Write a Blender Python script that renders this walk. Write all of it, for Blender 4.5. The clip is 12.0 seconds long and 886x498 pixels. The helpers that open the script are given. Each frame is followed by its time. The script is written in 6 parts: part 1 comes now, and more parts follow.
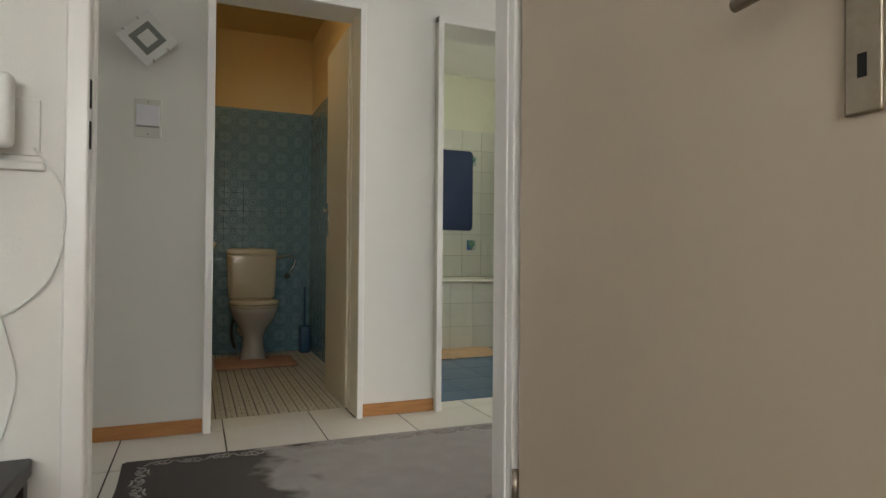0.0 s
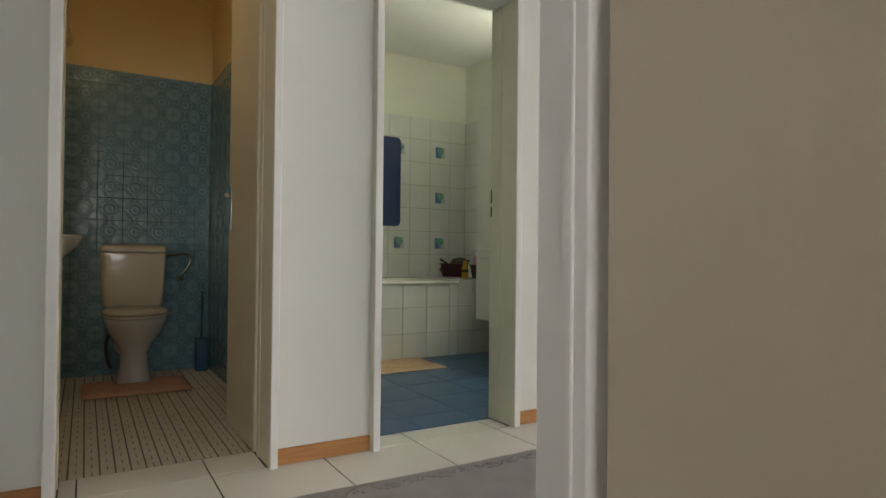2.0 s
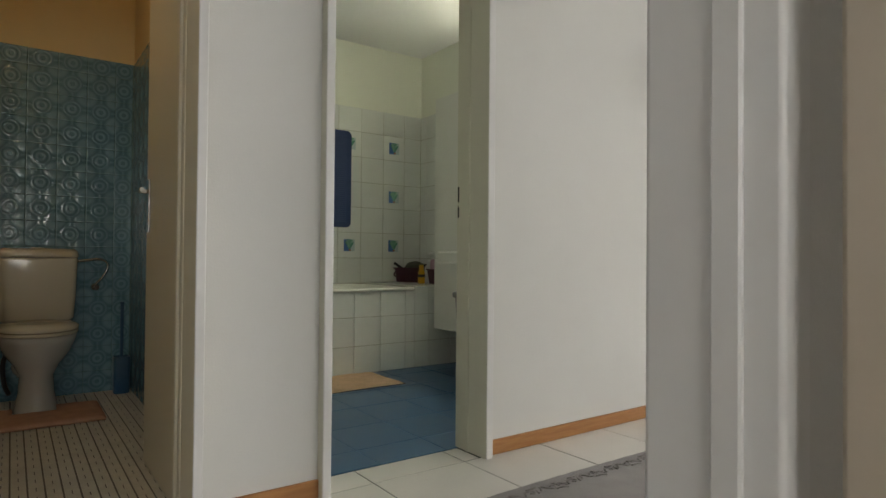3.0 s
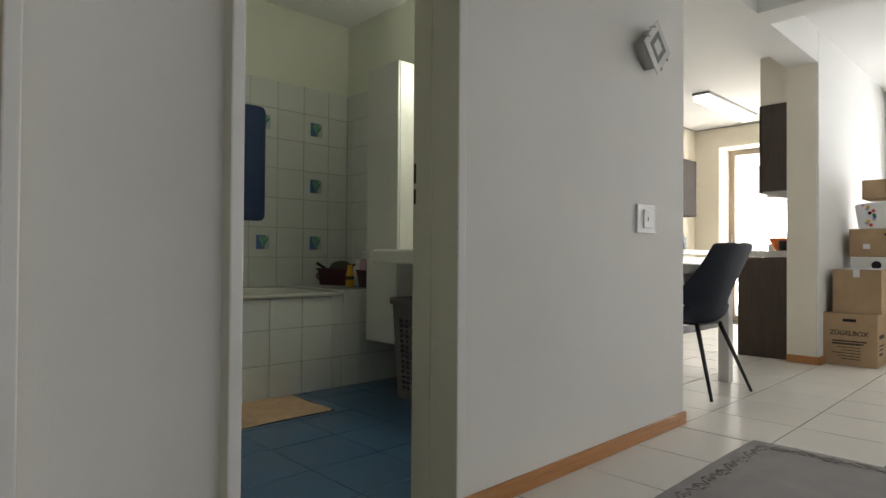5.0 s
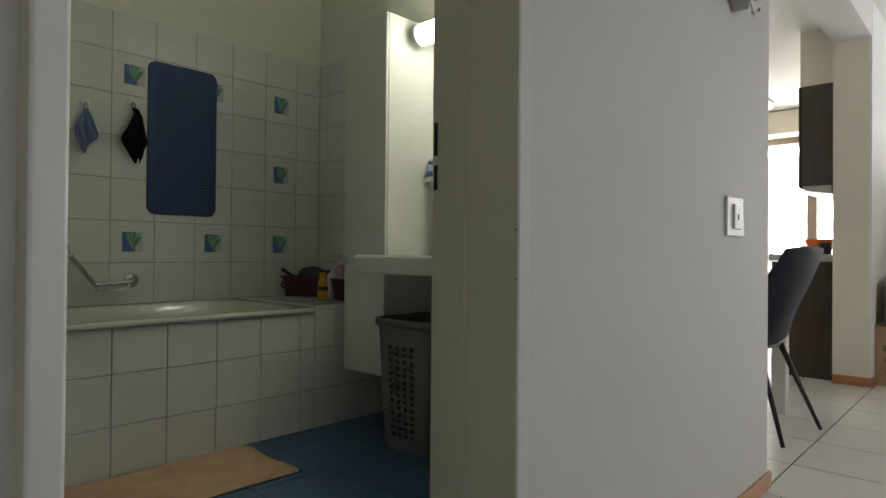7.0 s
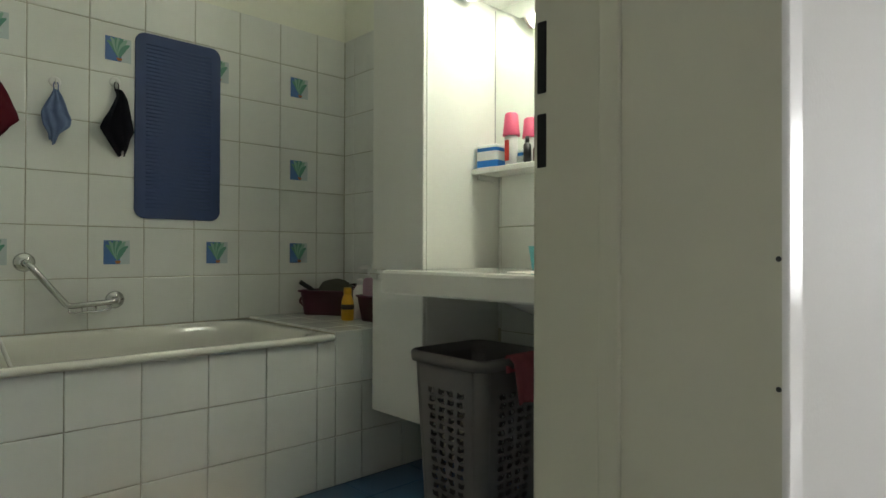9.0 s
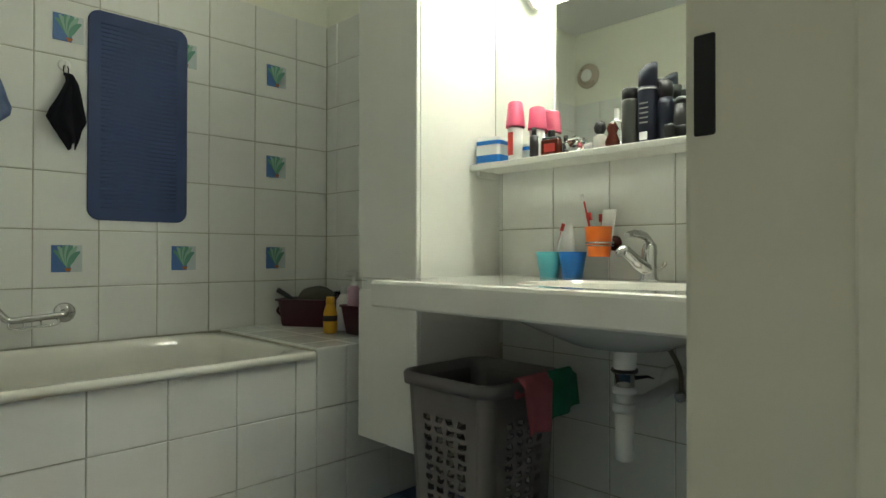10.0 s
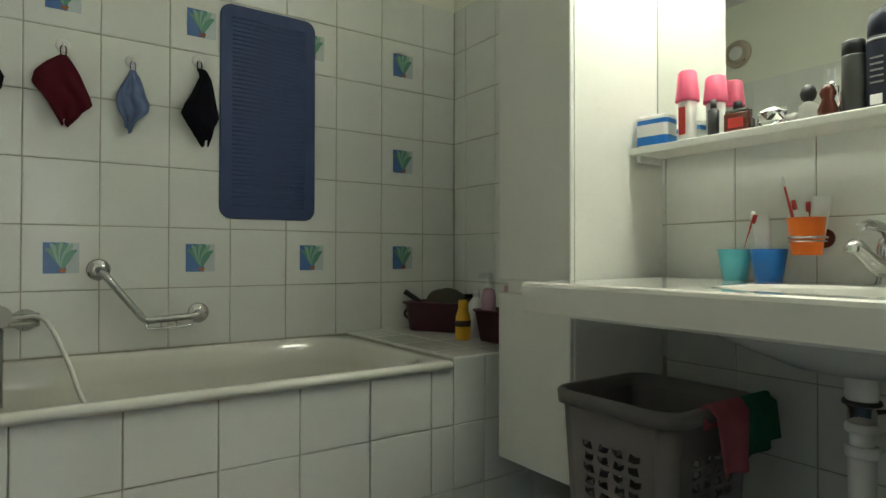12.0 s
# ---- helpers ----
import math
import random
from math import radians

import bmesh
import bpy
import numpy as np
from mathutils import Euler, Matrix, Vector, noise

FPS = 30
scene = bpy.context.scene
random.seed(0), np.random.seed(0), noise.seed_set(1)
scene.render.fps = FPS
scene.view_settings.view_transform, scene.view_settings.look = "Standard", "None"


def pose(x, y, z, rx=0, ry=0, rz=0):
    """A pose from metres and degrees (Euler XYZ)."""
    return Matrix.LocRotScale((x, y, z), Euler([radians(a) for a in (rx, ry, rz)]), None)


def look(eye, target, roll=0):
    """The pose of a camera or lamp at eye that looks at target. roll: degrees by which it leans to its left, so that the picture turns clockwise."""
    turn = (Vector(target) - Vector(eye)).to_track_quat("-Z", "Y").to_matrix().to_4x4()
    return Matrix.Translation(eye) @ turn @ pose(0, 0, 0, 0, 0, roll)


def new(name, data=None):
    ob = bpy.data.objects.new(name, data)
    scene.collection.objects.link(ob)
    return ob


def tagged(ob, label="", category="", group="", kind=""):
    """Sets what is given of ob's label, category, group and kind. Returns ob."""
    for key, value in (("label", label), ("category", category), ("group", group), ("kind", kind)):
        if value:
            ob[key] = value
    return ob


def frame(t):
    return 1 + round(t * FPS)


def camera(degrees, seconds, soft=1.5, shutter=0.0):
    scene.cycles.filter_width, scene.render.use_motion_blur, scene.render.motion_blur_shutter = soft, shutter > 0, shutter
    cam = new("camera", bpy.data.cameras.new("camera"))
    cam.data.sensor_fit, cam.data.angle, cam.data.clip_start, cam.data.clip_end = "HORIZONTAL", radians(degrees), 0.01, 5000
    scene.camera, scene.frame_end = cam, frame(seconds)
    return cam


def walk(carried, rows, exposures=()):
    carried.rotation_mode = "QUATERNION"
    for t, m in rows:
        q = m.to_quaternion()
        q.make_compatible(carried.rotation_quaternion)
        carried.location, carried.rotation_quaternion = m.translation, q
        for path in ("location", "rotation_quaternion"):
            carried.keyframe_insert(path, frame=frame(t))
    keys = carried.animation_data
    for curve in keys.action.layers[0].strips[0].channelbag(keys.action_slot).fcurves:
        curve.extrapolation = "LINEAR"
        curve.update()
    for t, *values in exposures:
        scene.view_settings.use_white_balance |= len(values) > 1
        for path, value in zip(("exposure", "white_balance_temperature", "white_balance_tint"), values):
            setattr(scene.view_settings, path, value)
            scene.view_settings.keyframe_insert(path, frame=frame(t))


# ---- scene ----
cam = camera(73.0, 12.0)
PATH = [
    (0, (-0.137, 0.056, 0.773), (0.624, 1.905, 0.797), 0.5),
    (0.5, (-0.101, 0.239, 0.764), (0.713, 2.066, 0.788), 0.6),
    (1, (-0.064, 0.405, 0.774), (0.805, 2.206, 0.799), 0.6),
    (1.5, (-0.033, 0.561, 0.787), (0.911, 2.324, 0.811), 0.6),
    (2, (0.004, 0.718, 0.767), (1.03, 2.434, 0.791), 0.6),
    (2.5, (0.069, 0.899, 0.772), (1.174, 2.565, 0.798), 0.6),
    (3, (0.158, 1.079, 0.792), (1.328, 2.7, 0.82), 0.5),
    (5, (0.445, 1.681, 0.794), (1.831, 3.122, 0.819), 0.4),
    (5.5, (0.532, 1.853, 0.783), (1.973, 3.239, 0.804), 0.5),
    (6, (0.653, 2.024, 0.796), (2.116, 3.389, 0.815), 0.4),
    (6.5, (0.778, 2.179, 0.816), (2.245, 3.538, 0.834), 0.4),
    (7, (0.903, 2.353, 0.841), (2.355, 3.728, 0.857), 0.5),
    (9, (1.319, 2.85, 0.889), (2.689, 4.308, 0.904), 0.2),
    (9.5, (1.394, 2.966, 0.901), (2.771, 4.416, 0.918), 0.1),
    (10, (1.468, 3.075, 0.911), (2.879, 4.491, 0.926), 0.1),
    (10.5, (1.521, 3.153, 0.896), (2.956, 4.546, 0.913), -0.0),
    (11, (1.558, 3.227, 0.89), (2.948, 4.665, 0.907), 0.0),
    (11.5, (1.571, 3.288, 0.896), (2.854, 4.822, 0.913), -0.0),
    (12, (1.535, 3.34, 0.899), (2.672, 4.985, 0.921), 0.1),
]
walk(cam, [(t, look(eye, target, roll)) for t, eye, target, roll in PATH],
     exposures=[(0.0, 0.66, 7100, 12), (3.0, 0.47, 6950, 12), (5.0, -0.12, 6750, 12), (5.6, -0.24, 6720, 12), (7.2, -0.32, 6700, 12), (9.0, 0.54, 6600, 11), (9.5, 0.86, 6600, 10), (10.5, 0.80, 6600, 10), (12.0, 0.68, 6600, 10)])

# ---- world, windows and lamps ----
world = bpy.data.worlds.new("sky")
scene.world = world
world.use_nodes = True
wn = world.node_tree.nodes
sky = wn.new("ShaderNodeTexSky")
sky.sky_type, sky.sun_disc = "NISHITA", False
sky.sun_elevation, sky.sun_rotation = radians(38), radians(60)
world.node_tree.links.new(sky.outputs[0], wn["Background"].inputs[0])
wn["Background"].inputs[1].default_value = 0.1


def window_light(name, eye, target, w, h, power, colour):
    lamp = bpy.data.lights.new(name, "AREA")
    lamp.shape, lamp.size, lamp.size_y, lamp.energy, lamp.color = "RECTANGLE", w, h, power, colour
    ob = new(name, lamp)
    ob.matrix_world = look(eye, target)
    return ob


# daylight in the openings of the windows; the hall's lamp is added fill
window_light("window_light_room", (-0.95, -3.25, 1.5), (-0.95, 0, 1.45), 2.1, 1.3, 26, (0.93, 0.97, 1.0))
window_light("window_light_kitchen", (9.0, 4.1, 1.15), (0, 4.1, 1.0), 1.5, 2.0, 90, (1.0, 0.98, 0.95))
window_light("window_light_living", (8.85, 1.45, 1.4), (0, -0.6, 0.2), 2.1, 1.7, 82, (0.96, 0.98, 1.0))
window_light("window_light_south", (2.9, -2.35, 1.35), (2.6, 3, 1.0), 2.8, 1.9, 11, (0.95, 0.98, 1.0))
window_light("fill_light_hall", (-3.25, 2.2, 1.5), (0, 2.2, 1.2), 1.0, 1.2, 4, (0.97, 0.99, 1.0))

# ---- materials ----


def material(name, base, rough=0.5, metal=0.0, vary=0.06, scale=6.0, bump=0.05, fine=120.0, spec=0.5, each=0.0, emit=0.0, stain=0.0, coat=0.0):
    """A painted, glazed or plain surface: broad uneven tone, fine grain, small relief."""
    m = bpy.data.materials.new(name)
    m.use_nodes = True
    n, link = m.node_tree.nodes, m.node_tree.links.new
    b = n["Principled BSDF"]
    b.inputs["Metallic"].default_value = metal
    b.inputs["Specular IOR Level"].default_value = spec
    b.inputs["Coat Weight"].default_value = coat
    co = n.new("ShaderNodeTexCoord")
    big, small = n.new("ShaderNodeTexNoise"), n.new("ShaderNodeTexNoise")
    for t, s, d in ((big, scale, 4.0), (small, fine, 3.0)):
        t.inputs["Scale"].default_value, t.inputs["Detail"].default_value = s, d
        link(co.outputs["Object"], t.inputs["Vector"])
    mix = n.new("ShaderNodeMath")
    mix.operation = "MULTIPLY_ADD"
    link(small.outputs["Fac"], mix.inputs[0])
    mix.inputs[1].default_value = 0.35
    link(big.outputs["Fac"], mix.inputs[2])
    ramp = n.new("ShaderNodeMapRange")
    ramp.inputs[1].default_value, ramp.inputs[2].default_value = 0.35, 1.0
    ramp.inputs[3].default_value, ramp.inputs[4].default_value = 1.0 - vary, 1.0 + vary
    link(mix.outputs[0], ramp.inputs[0])
    value = ramp.outputs[0]
    if each:
        info = n.new("ShaderNodeObjectInfo")
        r = n.new("ShaderNodeMapRange")
        r.inputs[3].default_value, r.inputs[4].default_value = 1.0 - each, 1.0 + each
        link(info.outputs["Random"], r.inputs[0])
        mul = n.new("ShaderNodeMath")
        mul.operation = "MULTIPLY"
        link(r.outputs[0], mul.inputs[0])
        link(value, mul.inputs[1])
        value = mul.outputs[0]
    hsv = n.new("ShaderNodeHueSaturation")
    hsv.inputs["Color"].default_value = (*base, 1)
    link(value, hsv.inputs["Value"])
    colour = hsv.outputs[0]
    if stain:
        dirt = n.new("ShaderNodeTexNoise")
        dirt.inputs["Scale"].default_value, dirt.inputs["Detail"].default_value = scale * 0.6, 8.0
        link(co.outputs["Object"], dirt.inputs["Vector"])
        lim = n.new("ShaderNodeMapRange")
        lim.inputs[1].default_value, lim.inputs[2].default_value, lim.inputs[4].default_value = 0.52, 0.75, stain
        link(dirt.outputs["Fac"], lim.inputs[0])
        blend = n.new("ShaderNodeMix")
        blend.data_type, blend.blend_type = "RGBA", "MULTIPLY"
        link(lim.outputs[0], blend.inputs["Factor"])
        link(colour, blend.inputs["A"])
        blend.inputs["B"].default_value = (0.62, 0.55, 0.45, 1)
        colour = blend.outputs["Result"]
    link(colour, b.inputs["Base Color"])
    rr = n.new("ShaderNodeMapRange")
    rr.inputs[3].default_value, rr.inputs[4].default_value = max(0.02, rough - 0.08), min(1.0, rough + 0.08)
    link(big.outputs["Fac"], rr.inputs[0])
    link(rr.outputs[0], b.inputs["Roughness"])
    if bump:
        bp = n.new("ShaderNodeBump")
        bp.inputs["Strength"].default_value, bp.inputs["Distance"].default_value = bump, 0.004
        link(small.outputs["Fac"], bp.inputs["Height"])
        link(bp.outputs[0], b.inputs["Normal"])
    if emit:
        b.inputs["Emission Color"].default_value = (*base, 1)
        b.inputs["Emission Strength"].default_value = emit
    return m


def glass(name, colour=(0.95, 0.98, 0.97), rough=0.02):
    m = bpy.data.materials.new(name)
    m.use_nodes = True
    b = m.node_tree.nodes["Principled BSDF"]
    b.inputs["Base Color"].default_value = (*colour, 1)
    b.inputs["Transmission Weight"].default_value = 1.0
    b.inputs["Roughness"].default_value = rough
    b.inputs["IOR"].default_value = 1.45
    return m


def rosette_glaze():
    """Embossed blue-green tile glaze with a rosette in the middle and quarter rosettes at the corners."""
    m = material("wc_tile_glaze", (0.13, 0.25, 0.27), 0.13, vary=0.1, scale=3, bump=0.0, each=0.08)
    n, link = m.node_tree.nodes, m.node_tree.links.new
    b = n["Principled BSDF"]
    co = n.new("ShaderNodeTexCoord")
    ln = n.new("ShaderNodeVectorMath")
    ln.operation = "LENGTH"
    link(co.outputs["Object"], ln.inputs[0])
    ab = n.new("ShaderNodeVectorMath")
    ab.operation = "ABSOLUTE"
    link(co.outputs["Object"], ab.inputs[0])
    heights = []
    for source, gain, edges in ((ln.outputs["Value"], 1.0, (0.0, 0.012, 0.013, 0.022, 0.030, 0.036, 0.042, 0.050)),):
        mr = n.new("ShaderNodeMapRange")
        mr.inputs[2].default_value = 0.075
        link(source, mr.inputs[0])
        cr = n.new("ShaderNodeValToRGB")
        levels = (0.2, 0.15, 0.8, 0.85, 0.1, 0.1, 0.75, 0.2)
        while len(cr.color_ramp.elements) < len(edges):
            cr.color_ramp.elements.new(0.5)
        for e, p, v in zip(cr.color_ramp.elements, edges, levels):
            e.position, e.color = p / 0.075, (v, v, v, 1)
        link(mr.outputs[0], cr.inputs[0])
        heights.append(cr.outputs[0])
    sub = n.new("ShaderNodeVectorMath")
    sub.operation = "SUBTRACT"
    link(ab.outputs[0], sub.inputs[0])
    sub.inputs[1].default_value = (0.0725, 0.0725, 0.0725)
    dots = n.new("ShaderNodeTexWave")
    dots.wave_type, dots.rings_direction = "RINGS", "SPHERICAL"
    dots.inputs["Scale"].default_value, dots.inputs["Distortion"].default_value = 10.0, 0.0
    link(sub.outputs[0], dots.inputs["Vector"])
    mx = n.new("ShaderNodeMix")
    mx.data_type = "FLOAT"
    far = n.new("ShaderNodeMapRange")
    far.inputs[1].default_value, far.inputs[2].default_value = 0.050, 0.056
    link(ln.outputs["Value"], far.inputs[0])
    link(far.outputs[0], mx.inputs["Factor"])
    link(heights[0], mx.inputs["A"])
    link(dots.outputs["Fac"], mx.inputs["B"])
    tone = n.new("ShaderNodeMix")
    tone.data_type = "RGBA"
    link(mx.outputs["Result"], tone.inputs["Factor"])
    tone.inputs["A"].default_value, tone.inputs["B"].default_value = (0.085, 0.178, 0.225, 1), (0.165, 0.30, 0.365, 1)
    link(tone.outputs["Result"], b.inputs["Base Color"])
    bp = n.new("ShaderNodeBump")
    bp.inputs["Strength"].default_value, bp.inputs["Distance"].default_value = 0.55, 0.0025
    link(mx.outputs["Result"], bp.inputs["Height"])
    link(bp.outputs[0], b.inputs["Normal"])
    return m


def wood_paint(name, base, dark, rough, stretch):
    """Veneer: long grain drawn along one axis."""
    m = material(name, base, rough, vary=0.08, bump=0.0)
    n, link = m.node_tree.nodes, m.node_tree.links.new
    co, mp, tx = n.new("ShaderNodeTexCoord"), n.new("ShaderNodeMapping"), n.new("ShaderNodeTexNoise")
    mp.inputs["Scale"].default_value = stretch
    tx.inputs["Scale"].default_value, tx.inputs["Detail"].default_value, tx.inputs["Roughness"].default_value = 5.0, 6.0, 0.65
    link(co.outputs["Object"], mp.inputs[0])
    link(mp.outputs[0], tx.inputs["Vector"])
    cr = n.new("ShaderNodeValToRGB")
    cr.color_ramp.elements[0].position, cr.color_ramp.elements[1].position = 0.35, 0.65
    cr.color_ramp.elements[0].color, cr.color_ramp.elements[1].color = (*dark, 1), (*base, 1)
    link(tx.outputs["Fac"], cr.inputs[0])
    link(cr.outputs[0], n["Principled BSDF"].inputs["Base Color"])
    return m


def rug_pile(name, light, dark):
    """Short grey pile; the shading of its two nap directions is put into the colour as two tones with a soft wandering
    edge.
    """
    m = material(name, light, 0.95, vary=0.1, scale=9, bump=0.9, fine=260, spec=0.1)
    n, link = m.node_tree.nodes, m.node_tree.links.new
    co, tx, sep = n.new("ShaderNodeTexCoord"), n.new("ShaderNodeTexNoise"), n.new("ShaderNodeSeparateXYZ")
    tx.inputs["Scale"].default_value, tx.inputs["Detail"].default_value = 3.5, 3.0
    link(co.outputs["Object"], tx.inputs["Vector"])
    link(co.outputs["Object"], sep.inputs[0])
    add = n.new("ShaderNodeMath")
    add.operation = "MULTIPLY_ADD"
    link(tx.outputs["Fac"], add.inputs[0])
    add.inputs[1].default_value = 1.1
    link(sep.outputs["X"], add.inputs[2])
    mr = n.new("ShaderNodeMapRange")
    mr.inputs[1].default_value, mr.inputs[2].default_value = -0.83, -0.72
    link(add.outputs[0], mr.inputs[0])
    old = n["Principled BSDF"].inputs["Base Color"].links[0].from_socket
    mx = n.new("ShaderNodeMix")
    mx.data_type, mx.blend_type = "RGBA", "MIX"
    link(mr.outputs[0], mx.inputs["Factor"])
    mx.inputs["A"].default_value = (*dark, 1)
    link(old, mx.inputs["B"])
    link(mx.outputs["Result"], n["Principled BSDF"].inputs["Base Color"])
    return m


def box_print(name, base):
    return material(name, base, 0.85, vary=0.12, scale=8, bump=0.15, fine=90, spec=0.2, stain=0.25)


WALL = material("wall_paint", (0.76, 0.75, 0.72), 0.75, vary=0.03, scale=1.5, bump=0.12, fine=160, spec=0.3, stain=0.05)
WALL_BATH = material("bath_paint", (0.80, 0.81, 0.70), 0.7, vary=0.03, scale=1.5, bump=0.1, fine=160, spec=0.3)
WALL_WC = material("wc_paint", (0.70, 0.53, 0.27), 0.75, vary=0.04, scale=1.5, bump=0.1, fine=160, spec=0.3)
WALL_CREAM = material("kitchen_paint", (0.80, 0.755, 0.65), 0.75, vary=0.03, scale=1.5, bump=0.1, fine=160, spec=0.3)
CEIL = material("ceiling_paint", (0.82, 0.82, 0.80), 0.85, vary=0.02, scale=1.2, bump=0.1, fine=120, spec=0.2)
STEEL_FRAME = material("door_frame_enamel", (0.78, 0.77, 0.75), 0.32, vary=0.03, scale=3, bump=0.03, fine=40)
LEAF = material("door_leaf_paint", (0.57, 0.488, 0.385), 0.45, vary=0.03, scale=2, bump=0.05, fine=90)
LEAF_WC = material("wc_door_paint", (0.60, 0.55, 0.42), 0.42, vary=0.03, scale=2, bump=0.05, fine=90)
JAMB_CREAM = material("bath_frame_enamel", (0.60, 0.585, 0.48), 0.4, vary=0.03, scale=3, bump=0.03, fine=40)
BASE_WOOD = wood_paint("baseboard_wood", (0.50, 0.24, 0.085), (0.40, 0.17, 0.055), 0.45, (1, 12, 12))
FLOOR_TILE = material("floor_tile_glaze", (0.74, 0.715, 0.66), 0.3, vary=0.04, scale=4, bump=0.03, fine=60, each=0.03, stain=0.08)
GROUT_DARK = material("floor_grout", (0.07, 0.065, 0.06), 0.9, vary=0.2, scale=20)
GROUT_LIGHT = material("wall_grout", (0.42, 0.40, 0.31), 0.9, vary=0.2, scale=14)
BATH_TILE = material("bath_tile_glaze", (0.76, 0.775, 0.735), 0.16, vary=0.03, scale=5, bump=0.03, fine=30, each=0.025)
BATH_FLOOR = material("bath_floor_glaze", (0.055, 0.13, 0.24), 0.3, vary=0.1, scale=5, bump=0.08, fine=60, each=0.06)
BATH_GROUT = material("bath_floor_grout", (0.05, 0.085, 0.14), 0.9, vary=0.2, scale=20)
WC_TILE = rosette_glaze()
WC_GROUT = material("wc_grout", (0.10, 0.19, 0.2), 0.8, vary=0.2)
MOSAIC = material("mosaic_glaze", (0.56, 0.52, 0.43), 0.4, vary=0.12, scale=12, bump=0.05, stain=0.2)
MOSAIC_GROUT = material("mosaic_grout", (0.15, 0.135, 0.115), 0.9, vary=0.2)
ENAMEL = material("bath_enamel", (0.70, 0.69, 0.62), 0.1, vary=0.02, scale=3, bump=0.0, coat=0.3)
CERAMIC = material("white_ceramic", (0.78, 0.77, 0.71), 0.1, vary=0.02, scale=3, bump=0.0, coat=0.3)
CERAMIC_WC = material("cream_ceramic", (0.62, 0.56, 0.43), 0.15, vary=0.03, scale=3, bump=0.0, coat=0.3)
PEDESTAL = material("grey_white_ceramic", (0.60, 0.58, 0.54), 0.12, vary=0.03, scale=3, bump=0.0, coat=0.3)
LAMINATE = material("white_laminate", (0.74, 0.74, 0.69), 0.4, vary=0.02, scale=3, bump=0.02, fine=60)
SATIN = material("satin_chrome", (0.55, 0.54, 0.52), 0.38, metal=1.0, vary=0.05, bump=0.0)
CHROME = material("chrome", (0.56, 0.56, 0.55), 0.08, metal=1.0, vary=0.03, bump=0.0)
BRUSHED = material("worn_steel", (0.36, 0.31, 0.25), 0.4, metal=1.0, vary=0.18, scale=14, bump=0.05)
BLACK = material("black_plastic", (0.015, 0.015, 0.017), 0.4, vary=0.1)
HOLE = material("dark_slot", (0.008, 0.008, 0.008), 0.8, vary=0.1)
NAVY_MAT = material("navy_rubber", (0.026, 0.052, 0.15), 0.55, vary=0.08, scale=6, bump=0.1, fine=70)
MAT_ORANGE = material("apricot_terry", (0.62, 0.42, 0.27), 0.95, vary=0.16, scale=16, bump=1.0, fine=220, spec=0.1)
MAT_WC = material("dull_apricot_terry", (0.50, 0.29, 0.20), 0.95, vary=0.16, scale=16, bump=1.0, fine=220, spec=0.1)
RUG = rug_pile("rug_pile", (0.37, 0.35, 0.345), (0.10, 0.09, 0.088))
RUG_EDGE = material("rug_border_yarn", (0.34, 0.315, 0.305), 0.95, vary=0.25, scale=25, bump=1.0, fine=200, spec=0.1)
BASKET_GREY = material("taupe_plastic", (0.17, 0.155, 0.15), 0.5, vary=0.06, scale=6, bump=0.04)
BURGUNDY = material("burgundy_plastic", (0.075, 0.008, 0.022), 0.35, vary=0.1)
DARK_WOOD = wood_paint("wenge_laminate", (0.060, 0.039, 0.028), (0.038, 0.023, 0.016), 0.35, (14, 14, 1))
DARK_EDGE = material("grey_brown_front", (0.045, 0.034, 0.026), 0.6, spec=0.15, vary=0.05)
CARD = box_print("cardboard", (0.43, 0.30, 0.18))
CARD_DARK = box_print("brown_cardboard", (0.34, 0.22, 0.12))
CARD_INK = material("dark_ink", (0.06, 0.045, 0.03), 0.9)
CHAIR_SHELL = material("midnight_leather", (0.018, 0.022, 0.034), 0.62, spec=0.25, vary=0.12, scale=6, bump=0.35, fine=140)
TABLE_WHITE = material("white_lacquer", (0.72, 0.71, 0.68), 0.25, vary=0.02, scale=3, bump=0.0)
TABLE_EDGE = material("grey_tabletop", (0.42, 0.41, 0.39), 0.35, vary=0.04)
WORKTOP = material("stone_worktop", (0.5, 0.48, 0.44), 0.3, vary=0.12, scale=40)
TAUPE = material("taupe_window_frame", (0.34, 0.29, 0.23), 0.45, vary=0.05)
MIRROR = material("mirror_silver", (0.86, 0.89, 0.86), 0.015, metal=1.0, vary=0.0, bump=0.0)
MIRROR.node_tree.links.remove(MIRROR.node_tree.nodes["Principled BSDF"].inputs["Roughness"].links[0])
MIRROR.node_tree.nodes["Principled BSDF"].inputs["Roughness"].default_value = 0.0
GLASS, FROST = glass("clear_glass"), glass("frosted_acrylic", (0.9, 0.9, 0.88), 0.35)
LAMP_ON = material("lamp_diffuser", (0.96, 1.0, 0.86), 0.4, vary=0.0, bump=0.0, emit=14.0)
TUBE_ON = material("kitchen_diffuser", (1.0, 0.98, 0.94), 0.4, vary=0.0, bump=0.0, emit=1.6)
WC_BULB = material("opal_glass_on", (1.0, 0.82, 0.55), 0.4, vary=0.0, bump=0.0, emit=20.0)
OUTSIDE = material("bright_outdoors", (0.98, 0.99, 1.0), 1.0, vary=0.02, scale=0.3, bump=0.0, emit=0.95)
SHEER = bpy.data.materials.new("sheer_fabric")
SHEER.use_nodes = True
_n = SHEER.node_tree.nodes
_t, _m, _w = _n.new("ShaderNodeBsdfTranslucent"), _n.new("ShaderNodeMixShader"), _n.new("ShaderNodeTexWave")
_t.inputs[0].default_value = (0.86, 0.84, 0.82, 1)
